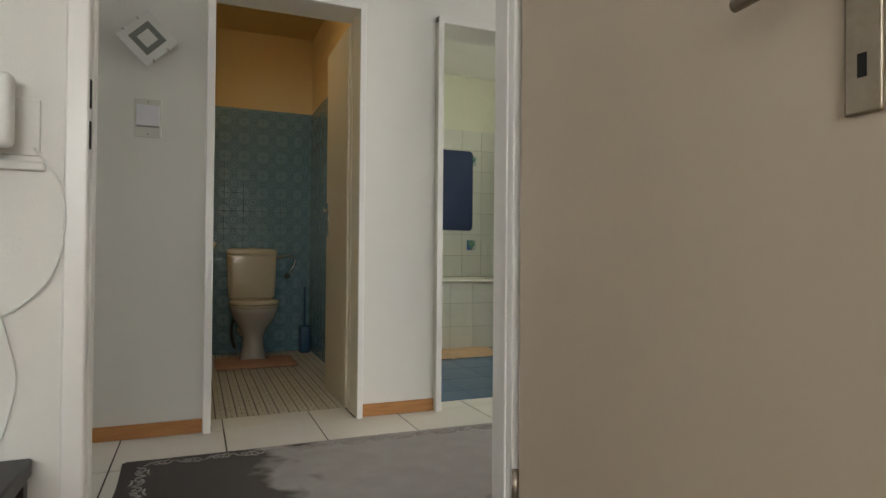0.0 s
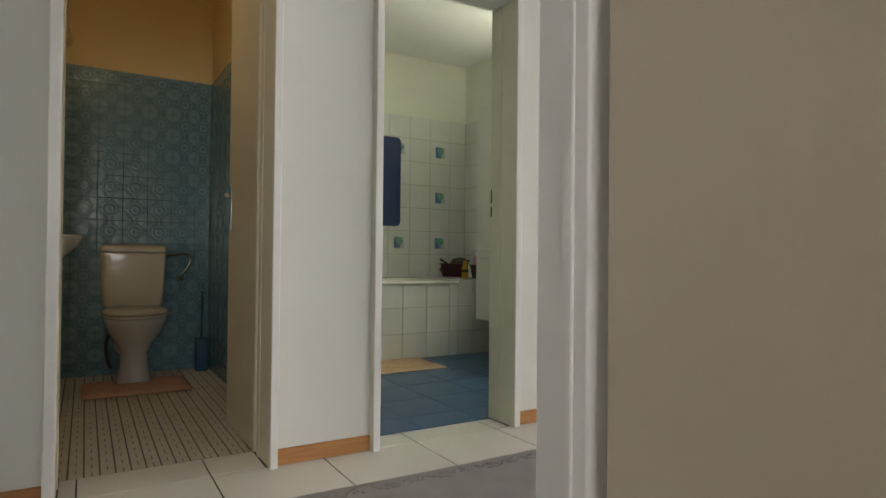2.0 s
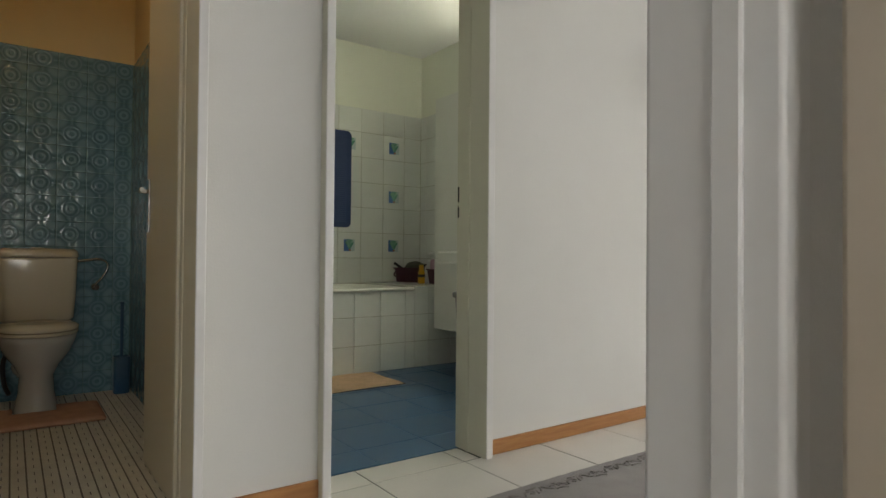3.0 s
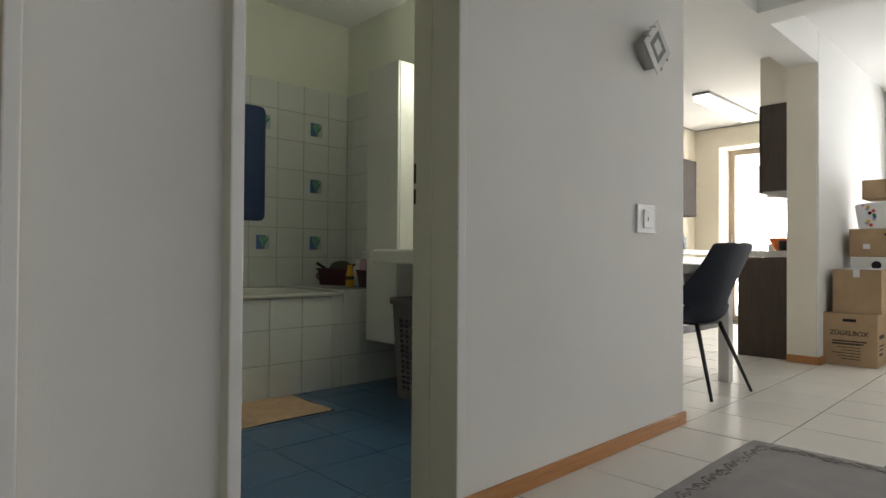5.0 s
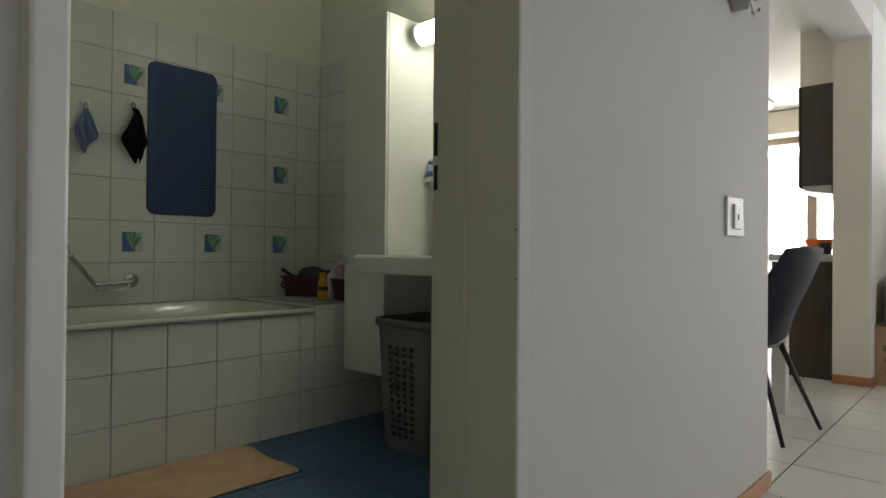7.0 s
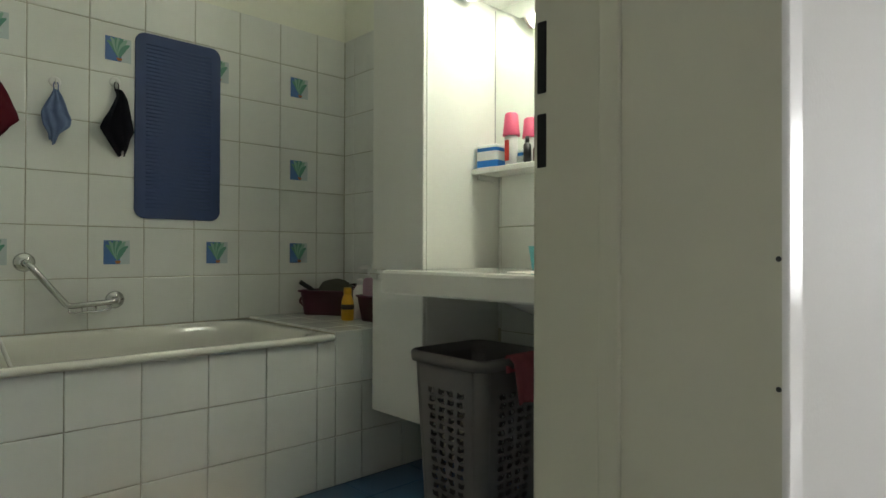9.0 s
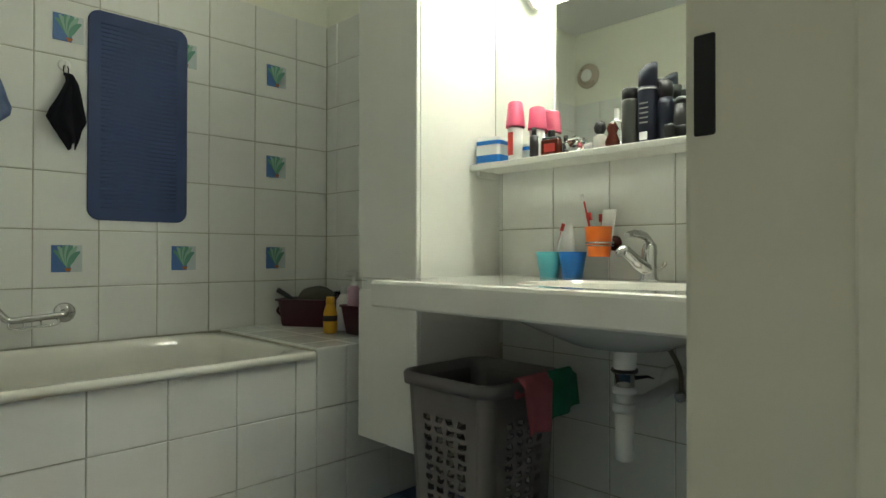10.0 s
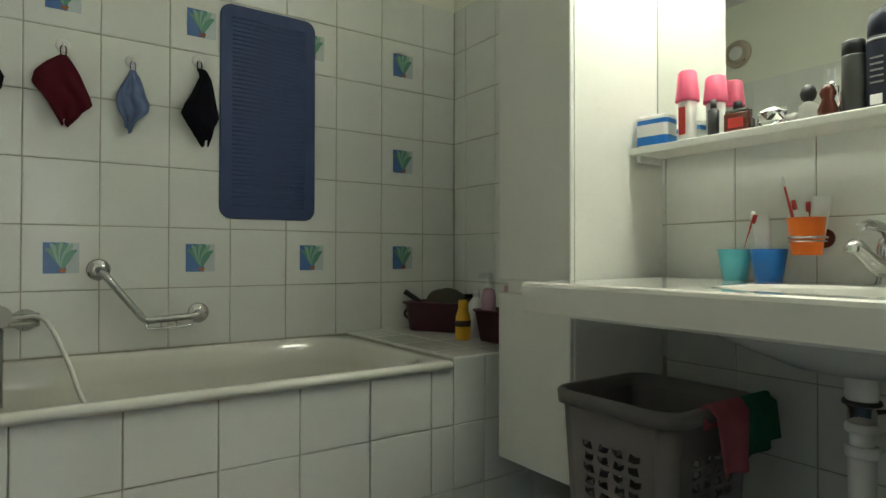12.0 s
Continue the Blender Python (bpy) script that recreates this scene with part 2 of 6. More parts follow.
_n["Principled BSDF"].inputs["Base Color"].default_value = (0.8, 0.78, 0.76, 1)
_m.inputs[0].default_value = 0.75
SHEER.node_tree.links.new(_n["Principled BSDF"].outputs[0], _m.inputs[1])
SHEER.node_tree.links.new(_t.outputs[0], _m.inputs[2])
SHEER.node_tree.links.new(_m.outputs[0], _n["Material Output"].inputs[0])
PAPER = material("note_paper", (0.74, 0.74, 0.78), 0.8, vary=0.03, scale=20)


def plain(name, c, rough=0.45, **k):
    return material(name, c, rough, vary=0.06, scale=9, bump=0.03, **k)


PINK, RED, YELLOW = plain("pink_plastic", (0.72, 0.10, 0.20)), plain("red_print", (0.52, 0.04, 0.03)), plain("yellow_plastic", (0.78, 0.42, 0.02))
BLUE, CYAN, ORANGE = plain("blue_plastic", (0.01, 0.16, 0.52), 0.35), plain("turquoise_plastic", (0.10, 0.46, 0.52), 0.35), plain("orange_plastic", (0.86, 0.17, 0.01), 0.35)
WHITE, GREEN, LILAC = plain("white_plastic", (0.76, 0.76, 0.74)), material("green_cloth", (0.025, 0.21, 0.12), 0.95, vary=0.18, scale=22, bump=1.0, fine=330, spec=0.1), plain("lilac_bottle", (0.56, 0.34, 0.44))


def terry(name, c):
    return material(name, c, 0.95, vary=0.18, scale=22, bump=1.0, fine=330, spec=0.1)


ROSE, WINE, SKYB = terry("rose_cloth", (0.50, 0.14, 0.17)), terry("wine_cloth", (0.095, 0.012, 0.02)), terry("pale_blue_cloth", (0.17, 0.23, 0.40))
INK_CLOTH, MAROON = terry("black_cloth", (0.012, 0.012, 0.017)), plain("brown_glass", (0.10, 0.02, 0.012), 0.15)
PALM_PALE = plain("palm_pale_glaze", (0.27, 0.46, 0.36), 0.2)
PALM, PICT_BLUE, PICT_PALE = plain("palm_green_glaze", (0.13, 0.32, 0.24), 0.2), plain("picture_blue_glaze", (0.09, 0.19, 0.44), 0.2), plain("picture_pale_glaze", (0.52, 0.60, 0.60), 0.2)
POT, DEEP_BLUE, PALE_BLUE, GREY_P = plain("pot_glaze", (0.42, 0.17, 0.06), 0.2), plain("bottle_navy", (0.008, 0.012, 0.030), 0.5), plain("razor_pale_blue", (0.32, 0.40, 0.48), 0.3), plain("grey_plastic", (0.30, 0.30, 0.29))
CHARCOAL, TEAL_D = plain("bottle_charcoal", (0.055, 0.06, 0.055), 0.35), plain("brush_blue", (0.016, 0.07, 0.14))

# ---- mesh helpers ----


def finish(bm, name, mats):
    bmesh.ops.recalc_face_normals(bm, faces=bm.faces[:])
    me = bpy.data.meshes.new(name)
    bm.to_mesh(me)
    bm.free()
    for m in mats if isinstance(mats, (list, tuple)) else [mats]:
        me.materials.append(m)
    return me


def part(name, bm, mats, parent, label=""):
    ob = new(name, finish(bm, name, mats))
    ob.parent = parent
    return tagged(ob, label)


def solid(name, bm, mats, label, category, group="", at=None):
    ob = new(name, finish(bm, name, mats))
    if at:
        ob.location = at
    return tagged(ob, label, category, group)


def structure(name, bm, mats, label=""):
    return tagged(new(name, finish(bm, name, mats)), label, kind="structure")


def thing(name, at, label, category, group="", turn=0):
    ob = new(name)
    ob.empty_display_size = 0.05
    ob.matrix_basis = pose(*at, 0, 0, turn)
    return tagged(ob, label, category, group)


def box(bm, x0, y0, z0, x1, y1, z1, bevel=0.0, seg=2, mi=0):
    vs = [bm.verts.new(p) for p in ((x0, y0, z0), (x1, y0, z0), (x1, y1, z0), (x0, y1, z0), (x0, y0, z1), (x1, y0, z1), (x1, y1, z1), (x0, y1, z1))]
    fs = [bm.faces.new([vs[i] for i in f]) for f in ((3, 2, 1, 0), (4, 5, 6, 7), (0, 1, 5, 4), (1, 2, 6, 5), (2, 3, 7, 6), (3, 0, 4, 7))]
    for f in fs:
        f.material_index = mi
    if bevel:
        es = list({e for f in fs for e in f.edges})
        made = bmesh.ops.bevel(bm, geom=es, offset=bevel, segments=seg, profile=0.5, affect="EDGES")
        for f in made["faces"]:
            f.material_index = mi
            f.smooth = seg > 1
    return bm


def B(*a, **k):
    return box(bmesh.new(), *a, **k)


def skin(bm, rings, close=True, cap0=True, cap1=True, smooth=True, mi=0):
    """Quads between rings of points, all of one length."""
    rows = [[bm.verts.new(p) for p in r] for r in rings]
    n = len(rows[0])
    for a, b in zip(rows, rows[1:]):
        for i in range(n if close else n - 1):
            f = bm.faces.new((a[i], a[(i + 1) % n], b[(i + 1) % n], b[i]))
            f.smooth, f.material_index = smooth, mi
    for cap, r in ((cap0, rows[0]), (cap1, rows[-1])):
        if cap and close:
            bm.faces.new(r).material_index = mi
    return bm


def ellipse(cx, cy, z, rx, ry, n=24, power=2.0):
    out = []
    for i in range(n):
        a = 2 * math.pi * i / n
        c, s = math.cos(a), math.sin(a)
        out.append((cx + rx * math.copysign(abs(c) ** (2 / power), c), cy + ry * math.copysign(abs(s) ** (2 / power), s), z))
    return out


def loft(bm, rings, n=24, power=2.0, mi=0, cap0=True, cap1=True):
    """rings: rows of cx, cy, z, rx, ry."""
    return skin(bm, [ellipse(*r, n=n, power=power) for r in rings], mi=mi, cap0=cap0, cap1=cap1)


def turned(profile, n=20, mi=0, bm=None, at=(0, 0)):
    return loft(bm or bmesh.new(), [(at[0], at[1], z, r, r) for z, r in profile], n=n, mi=mi)


def sweep(bm, pts, r, n=10, mi=0):
    """A round tube along a polyline; r one number or one for each point."""
    pts = [Vector(p) for p in pts]
    radii = r if isinstance(r, (list, tuple)) else [r] * len(pts)
    rings, side = [], None
    for i, p in enumerate(pts):
        d = (pts[min(i + 1, len(pts) - 1)] - pts[max(i - 1, 0)]).normalized()
        if side is None:
            side = d.orthogonal().normalized()
        side = (side - d * side.dot(d)).normalized()
        up = d.cross(side)
        rings.append([p + radii[i] * (math.cos(2 * math.pi * k / n) * side + math.sin(2 * math.pi * k / n) * up) for k in range(n)])
    return skin(bm, rings, mi=mi)


def smooth_path(pts, n=8):
    """Catmull-Rom points through pts."""
    pts = [Vector(p) for p in pts]
    ext = [2 * pts[0] - pts[1], *pts, 2 * pts[-1] - pts[-2]]
    out = []
    for i in range(1, len(ext) - 2):
        a, b, c, d = ext[i - 1:i + 3]
        for k in range(n):
            t = k / n
            out.append(0.5 * (2 * b + (c - a) * t + (2 * a - 5 * b + 4 * c - d) * t * t + (3 * b - a - 3 * c + d) * t ** 3))
    return out + [pts[-1]]


def rounded(cx, cy, z, w, d, r, n=5):
    """A rounded rectangle as one ring."""
    out = []
    for sx, sy, a0 in ((1, 1, 0), (-1, 1, 90), (-1, -1, 180), (1, -1, 270)):
        for k in range(n + 1):
            a = radians(a0 + 90 * k / n)
            out.append((cx + sx * (w / 2 - r) + r * math.cos(a), cy + sy * (d / 2 - r) + r * math.sin(a), z))
    return out


def words(name, text, size, m, mat, parent, depth=0.0015):
    """Raised lettering in the built-in font, as a mesh."""
    cu = bpy.data.curves.new(name, "FONT")
    cu.offset = size * 0.022
    cu.body, cu.size, cu.extrude, cu.align_x, cu.align_y = text, size, depth, "CENTER", "CENTER"
    tmp = bpy.data.objects.new(name, cu)
    me = bpy.data.meshes.new_from_object(tmp)
    bpy.data.objects.remove(tmp)
    me.materials.clear()
    me.materials.append(mat)
    ob = new(name, me)
    ob.parent = parent
    ob.matrix_basis = m
    return ob


TILES = {}


def tile_mesh(w, h, t, u, v, mat, bevel=0.0025):
    """One glazed tile with a cushioned edge; u and v are its axes, the face looks along u x v."""
    key = (round(w, 3), round(h, 3), tuple(u), tuple(v), mat.name)
    if key not in TILES:
        bm = bmesh.new()
        u3, v3 = Vector(u), Vector(v)
        n3 = u3.cross(v3)
        rings = []
        for inset, height in ((0, -t), (0, -bevel), (bevel * 0.35, -bevel * 0.3), (bevel * 1.4, 0)):
            a, b = w / 2 - inset, h / 2 - inset
            rings.append([su * a * u3 + sv * b * v3 + height * n3 for su, sv in ((-1, -1), (1, -1), (1, 1), (-1, 1))])
        skin(bm, rings, smooth=False, cap0=False)
        TILES[key] = finish(bm, "tile", mat)
    return TILES[key]


def tile_field(parent, mat, origin, u, v, us, vs, gap=0.003, t=0.008, name="tile", skip=None):
    """Tiles between the joints us and vs; origin is where u = v = 0 on the face."""
    o, u3, v3 = Vector(origin), Vector(u), Vector(v)
    made = []
    for a0, a1 in zip(us, us[1:]):
        for b0, b1 in zip(vs, vs[1:]):
            if skip and skip((a0 + a1) / 2, (b0 + b1) / 2):
                continue
            ob = new(name, tile_mesh(a1 - a0 - gap, b1 - b0 - gap, t, u, v, mat))
            n3 = u3.cross(v3)
            ob.location = o + u3 * (a0 + a1) / 2 + v3 * (b0 + b1) / 2 + n3 * random.uniform(-0.0004, 0.0004)
            ob.rotation_euler = (random.uniform(-0.0025, 0.0025), random.uniform(-0.0025, 0.0025), random.uniform(-0.0025, 0.0025))
            ob.parent = parent
            made.append(ob)
    return made


def joints(lo, hi, anchor, pitch):
    """Joint lines at anchor + k * pitch within lo to hi, with both ends."""
    k0, k1 = math.ceil((lo - anchor) / pitch - 1e-6), math.floor((hi - anchor) / pitch + 1e-6)
    mids = [anchor + k * pitch for k in range(k0, k1 + 1)]
    out = [lo] + [m for m in mids if lo + 0.012 < m < hi - 0.012] + [hi]
    return out

# ---- structure ----
CEIL_Z, LOW, FL = 2.63, -0.045, -0.045


def walls(name, mat, boxes, label=""):
    bm = bmesh.new()
    for b in boxes:
        box(bm, *b)
    return structure(name, bm, mat, label)


DOORS = {"wc": (-0.067, 0.613), "bath": (1.067, 1.766)}
FW, HEAD = 0.036, 2.013
hall_wall = walls("wall_hall_north", WALL, [
    (-3.0, 3.03, -0.06, DOORS["wc"][0] - FW + 0.01, 3.19, CEIL_Z),
    (DOORS["wc"][1] + 0.017, 3.03, -0.06, DOORS["bath"][0] - FW + 0.01, 3.19, CEIL_Z),
    (DOORS["bath"][1] + 0.020, 3.03, -0.06, 3.44, 3.19, CEIL_Z),
    (DOORS["wc"][0] - FW + 0.01, 3.03, HEAD + FW - 0.01, DOORS["wc"][1] + 0.017, 3.19, CEIL_Z),
    (DOORS["bath"][0] - FW + 0.01, 3.03, HEAD + FW - 0.01, DOORS["bath"][1] + 0.020, 3.19, CEIL_Z)],
    "white painted hall wall with two door openings")
near_wall = walls("wall_hall_south", WALL, [
    (-3.0, 1.25, -0.06, -0.345, 1.333, CEIL_Z), (0.56, 1.25, -0.06, 1.10, 1.333, CEIL_Z), (-0.345, 1.25, 2.045, 0.56, 1.333, CEIL_Z)],
    "white painted wall between room and hall")
walls("wall_hall_west", WALL, [(-3.1, 1.25, -0.06, -3.0, 1.7, CEIL_Z), (-3.1, 2.7, -0.06, -3.0, 3.19, CEIL_Z), (-3.1, 1.7, -0.06, -3.0, 2.7, 0.9), (-3.1, 1.7, 2.1, -3.0, 2.7, CEIL_Z)])
# start room behind the door
walls("wall_room", WALL, [
    (-2.6, -3.0, -0.06, -2.5, 1.25, CEIL_Z), (1.0, -3.0, -0.06, 1.10, 1.25, CEIL_Z),
    (-2.6, -3.1, -0.06, -2.0, -3.0, CEIL_Z), (0.1, -3.1, -0.06, 1.1, -3.0, CEIL_Z), (-2.0, -3.1, -0.06, 0.1, -3.0, 0.85), (-2.0, -3.1, 2.15, 0.1, -3.0, CEIL_Z)])
# wc and bathroom
walls("wall_wc_back", WALL_WC, [(-0.45, 5.276, LOW - 0.02, 0.814, 5.38, CEIL_Z)], "ochre painted wall above patterned tiles")
walls("wall_wc_west", WALL_WC, [(-0.45, 3.19, LOW - 0.02, -0.35, 5.276, CEIL_Z)])
walls("wall_wc_east", WALL_WC, [(0.774, 3.19, LOW - 0.02, 0.814, 5.276, CEIL_Z)], "ochre painted wall above patterned tiles")
walls("wall_bath_west", WALL_BATH, [(0.814, 3.19, LOW - 0.02, 0.844, 5.8, CEIL_Z)])
bath_back = walls("wall_bath_north", WALL_BATH, [(0.844, 5.686, LOW - 0.02, 3.6, 5.8, CEIL_Z)], "pale painted wall above white tiles")
bath_east = walls("wall_bath_east", WALL_BATH, [(3.222, 3.19, LOW - 0.02, 3.34, 5.686, CEIL_Z)], "pale painted wall above white tiles")
walls("wall_kitchen_west", WALL, [(3.34, 3.19, -0.06, 3.44, 5.3, CEIL_Z)])
# kitchen and living room
walls("wall_kitchen_north", WALL_CREAM, [(3.44, 5.12, -0.06, 8.86, 5.3, CEIL_Z)], "cream painted kitchen wall")
walls("wall_kitchen_east", WALL_CREAM, [(8.43, 4.805, -0.06, 8.86, 5.12, CEIL_Z), (8.43, 3.07, -0.06, 8.86, 3.35, CEIL_Z), (8.43, 3.35, 2.235, 8.86, 4.805, CEIL_Z)], "cream painted kitchen wall round the balcony door")
walls("column", WALL_CREAM, [(5.88, 3.053, -0.06, 8.43, 3.265, 2.5)], "cream painted wall end beside the kitchen units")
walls("wall_living_north", CEIL, [(5.895, 3.040, -0.06, 8.43, 3.053, CEIL_Z)], "white painted living room wall")
walls("wall_living_east", WALL, [(8.43, -2.1, -0.06, 8.62, 0.4, CEIL_Z), (8.43, 2.65, -0.06, 8.62, 3.053, CEIL_Z), (8.43, 0.4, -0.06, 8.62, 2.65, 0.55), (8.43, 0.4, 2.3, 8.62, 2.65, CEIL_Z)])
walls("wall_living_south", WALL, [(1.1, -2.1, -0.06, 1.5, -2.0, CEIL_Z), (4.3, -2.1, -0.06, 8.43, -2.0, CEIL_Z), (1.5, -2.1, -0.06, 4.3, -2.0, 0.3), (1.5, -2.1, 2.3, 4.3, -2.0, CEIL_Z)])
walls("ceiling", CEIL, [(-3.1, 1.19, CEIL_Z, 4.52, 3.19, 2.75), (-2.6, -3.1, CEIL_Z, 1.1, 1.19, 2.75), (0.814, 3.19, CEIL_Z, 3.44, 5.8, 2.75), (1.1, -2.1, CEIL_Z, 8.6, 1.19, 2.75), (4.52, 1.19, CEIL_Z, 8.6, 3.053, 2.75)])
walls("ceiling_wc", WALL_WC, [(-0.45, 3.19, CEIL_Z, 0.814, 5.38, 2.75)], "ochre painted ceiling of the small toilet")
walls("ceiling_kitchen", CEIL, [(3.44, 3.265, 2.5, 8.86, 5.3, 2.62)], "white painted kitchen ceiling")
walls("beam", CEIL, [(4.52, -2.0, 2.36, 4.77, 3.04, CEIL_Z), (3.44, 3.04, 2.36, 5.88, 3.265, CEIL_Z)], "white ceiling beam between hall and kitchen")
walls("trim_kitchen_ceiling", GREY_P, [(8.415, 3.266, 2.486, 8.429, 5.119, 2.498), (3.45, 5.105, 2.486, 8.415, 5.119, 2.498)], "thin dark shadow joint under the kitchen ceiling")
# floors
hall_floor = walls("floor", GROUT_DARK, [(-3.1, 1.333, -0.2, 3.44, 3.19, FL - 0.003), (3.44, -2.1, -0.2, 8.86, 5.3, FL - 0.003), (1.1, -2.1, -0.2, 3.44, 1.333, FL - 0.003)], "large cream floor tiles with dark joints")
walls("floor_room", wood_paint("room_parquet", (0.3, 0.19, 0.1), (0.22, 0.13, 0.06), 0.4, (1, 10, 10)), [(-2.6, -3.1, -0.2, 1.1, 1.333, FL)])
wc_floor = walls("floor_wc", MOSAIC_GROUT, [(-0.45, 3.19, -0.2, 0.814, 5.35, LOW - 0.004)], "small cream mosaic floor with dark joints")
bath_floor = walls("floor_bath", BATH_GROUT, [(0.814, 3.19, -0.2, 3.34, 5.8, LOW - 0.004)], "blue tiled bathroom floor")


def door_frame(name, x0, x1, y0, y1, mats, label, step, rebate, fl=FW, fr=FW, proud=0.0):
    """Pressed steel frame: two jambs and a head, with the rebate on one side."""
    f = thing(name, (0, 0, 0), label, "door frame")
    f["kind"] = "structure"
    for nm, b in (("jamb", (x0 - fl, x0, -1)), ("jamb", (x1, x1 + fr, 1))):
        bm = B(b[0], y0 - (proud if b[2] < 0 else 0), LOW, b[1], y1, HEAD + FW, bevel=0.004, seg=2)
        inner = b[1] if b[2] < 0 else b[0]
        ry0, ry1 = rebate
        box(bm, inner - 0.004, ry0, LOW, inner + 0.004, ry1, HEAD, bevel=0.0015, seg=1)
        for face in bm.faces:
            c = face.calc_center_median()
            if c.y > step:
                face.material_index = 1
        part(nm, bm, mats, f)
    bm = B(x0 - fl, y0 + 0.001, HEAD, x1 + fr, y1 - 0.001, HEAD + FW, bevel=0.004, seg=2)
    part("head", bm, mats, f)
    return f


wc_frame = door_frame("door_1", *DOORS["wc"], 2.987, 3.205, [STEEL_FRAME, LEAF_WC], "white enamelled steel door frame of the toilet", 3.034, (3.15, 3.175), fr=0.030)
bath_frame = door_frame("door_2", *DOORS["bath"], 2.985, 3.203, [STEEL_FRAME, JAMB_CREAM], "white and cream steel door frame without its door leaf", 3.034, (3.110, 3.130), fl=0.032, fr=0.034)
room_frame = door_frame("door_3", -0.312, 0.521, 1.244, 1.339, [STEEL_FRAME, STEEL_FRAME], "white enamelled steel door frame of the room", 1.9, (1.268, 1.288))
for z0, z1 in ((0.969, 1.019), (1.038, 1.105)):
    part("strike_slot", B(1.7650, 3.1870, z0, 1.7670, 3.1975, z1, bevel=0.0012, seg=2), HOLE, bath_frame, "black latch slot")
for z0, z1 in ((0.954, 1.003), (1.025, 1.075)):
    part("strike_slot", B(-0.3135, 1.2485, z0, -0.3095, 1.2585, z1, bevel=0.0012, seg=2), HOLE, room_frame, "dark latch slot")
for z in (0.886, 0.797, 0.350):
    part("screw", turned([(0, 0.0020), (0.0012, 0.0014)], n=10), BLACK, bath_frame).matrix_basis = pose(1.766, 2.991, z, 0, -90, 0)


def handle_set(parent, x, y, z, out, along, mat, plate=(0.10, 0.112)):
    """Long plate with a keyhole and a bent lever, on a leaf in a plane x = const; out: which way it stands off; along: lever's way in y."""
    p = part("handle_plate", B(x, y - 0.020, z - plate[1], x + out * 0.007, y + 0.020, z + plate[0], bevel=0.003, seg=2), mat, parent, "worn steel plate with a keyhole")
    part("keyhole", B(x + out * 0.006, y - 0.005, z - 0.073, x + out * 0.0078, y + 0.005, z - 0.047, bevel=0.0004, seg=1), HOLE, p)
    path = smooth_path([(x + out * 0.005, y, z + 0.05), (x + out * 0.035, y, z + 0.05), (x + out * 0.05, y + along * 0.012, z + 0.05), (x + out * 0.05, y + along * 0.07, z + 0.048), (x + out * 0.048, y + along * 0.128, z + 0.045)], 4)
    part("lever", sweep(bmesh.new(), path, 0.0085, n=10), mat, parent, "worn steel lever handle")


room_door = thing("door", (0.524, 1.217, FL + 0.008), "cream painted door standing open into the room", "door")
part("leaf", B(0, -0.845, 0, 0.042, 0, 2.02, bevel=0.004, seg=2), LEAF, room_door)
handle_set(room_door, 0.0, -0.742, 1.078, -1, 1, BRUSHED)
for z in (0.25, 1.75):
    part("hinge", turned([(0, 0.008), (0.09, 0.008)], n=10), BRUSHED, room_door).matrix_basis = pose(-0.004, 0.004, z)
wc_door = thing("door", (0.603, 3.206, LOW + 0.008), "cream painted toilet door standing open inwards", "door")
part("leaf", B(0, 0, 0, 0.04, 0.545, 2.04, bevel=0.004, seg=2), LEAF_WC, wc_door)
handle_set(wc_door, 0.0, 0.49, 1.03, -1, -1, CHROME)

# baseboards
for nm, b in {"a": (-3.0, 3.017, FL, DOORS["wc"][0] - FW, 3.03, 0.018), "b": (DOORS["wc"][1] + 0.030, 3.017, FL, DOORS["bath"][0] - 0.032, 3.03, 0.018),
              "c": (DOORS["bath"][1] + 0.034, 3.017, FL, 3.453, 3.03, 0.018), "d": (3.44, 3.03, FL, 3.453, 5.12, 0.018), "e": (5.867, 3.04, FL, 5.88, 3.265, 0.018), "f": (5.867, 3.027, FL, 8.43, 3.04, 0.018)}.items():
    strip = structure("baseboard", B(*b, bevel=0.003, seg=2), BASE_WOOD, "orange-brown wooden baseboard")

# windows of the room, the hall's end, kitchen and living room


def window(name, axis, at, lo, hi, z0, z1, mat, label, mullions=()):
    """A framed window in a wall across x or y."""
    w = thing(name, (0, 0, 0), label, "window")
    w["kind"] = "structure"

    def bar(nm, a0, a1, b0, b1, d=0.03, m=mat):
        bm = B(at - d, a0, b0, at + d, a1, b1, bevel=0.004, seg=1) if axis == "x" else B(a0, at - d, b0, a1, at + d, b1, bevel=0.004, seg=1)
        return part(nm, bm, m, w)

    bar("window_frame", lo, lo + 0.07, z0, z1)
    bar("window_frame", hi - 0.07, hi, z0, z1)
    bar("window_frame", lo + 0.07, hi - 0.07, z1 - 0.07, z1)
    bar("window_frame", lo + 0.07, hi - 0.07, z0, z0 + 0.08)
    for c in mullions:
        bar("mullion", c - 0.05, c + 0.05, z0 + 0.08, z1 - 0.07)
    pane = bar("pane", lo + 0.07, hi - 0.07, z0 + 0.08, z1 - 0.07, 0.004, GLASS)
    pane.visible_shadow = False
    return w


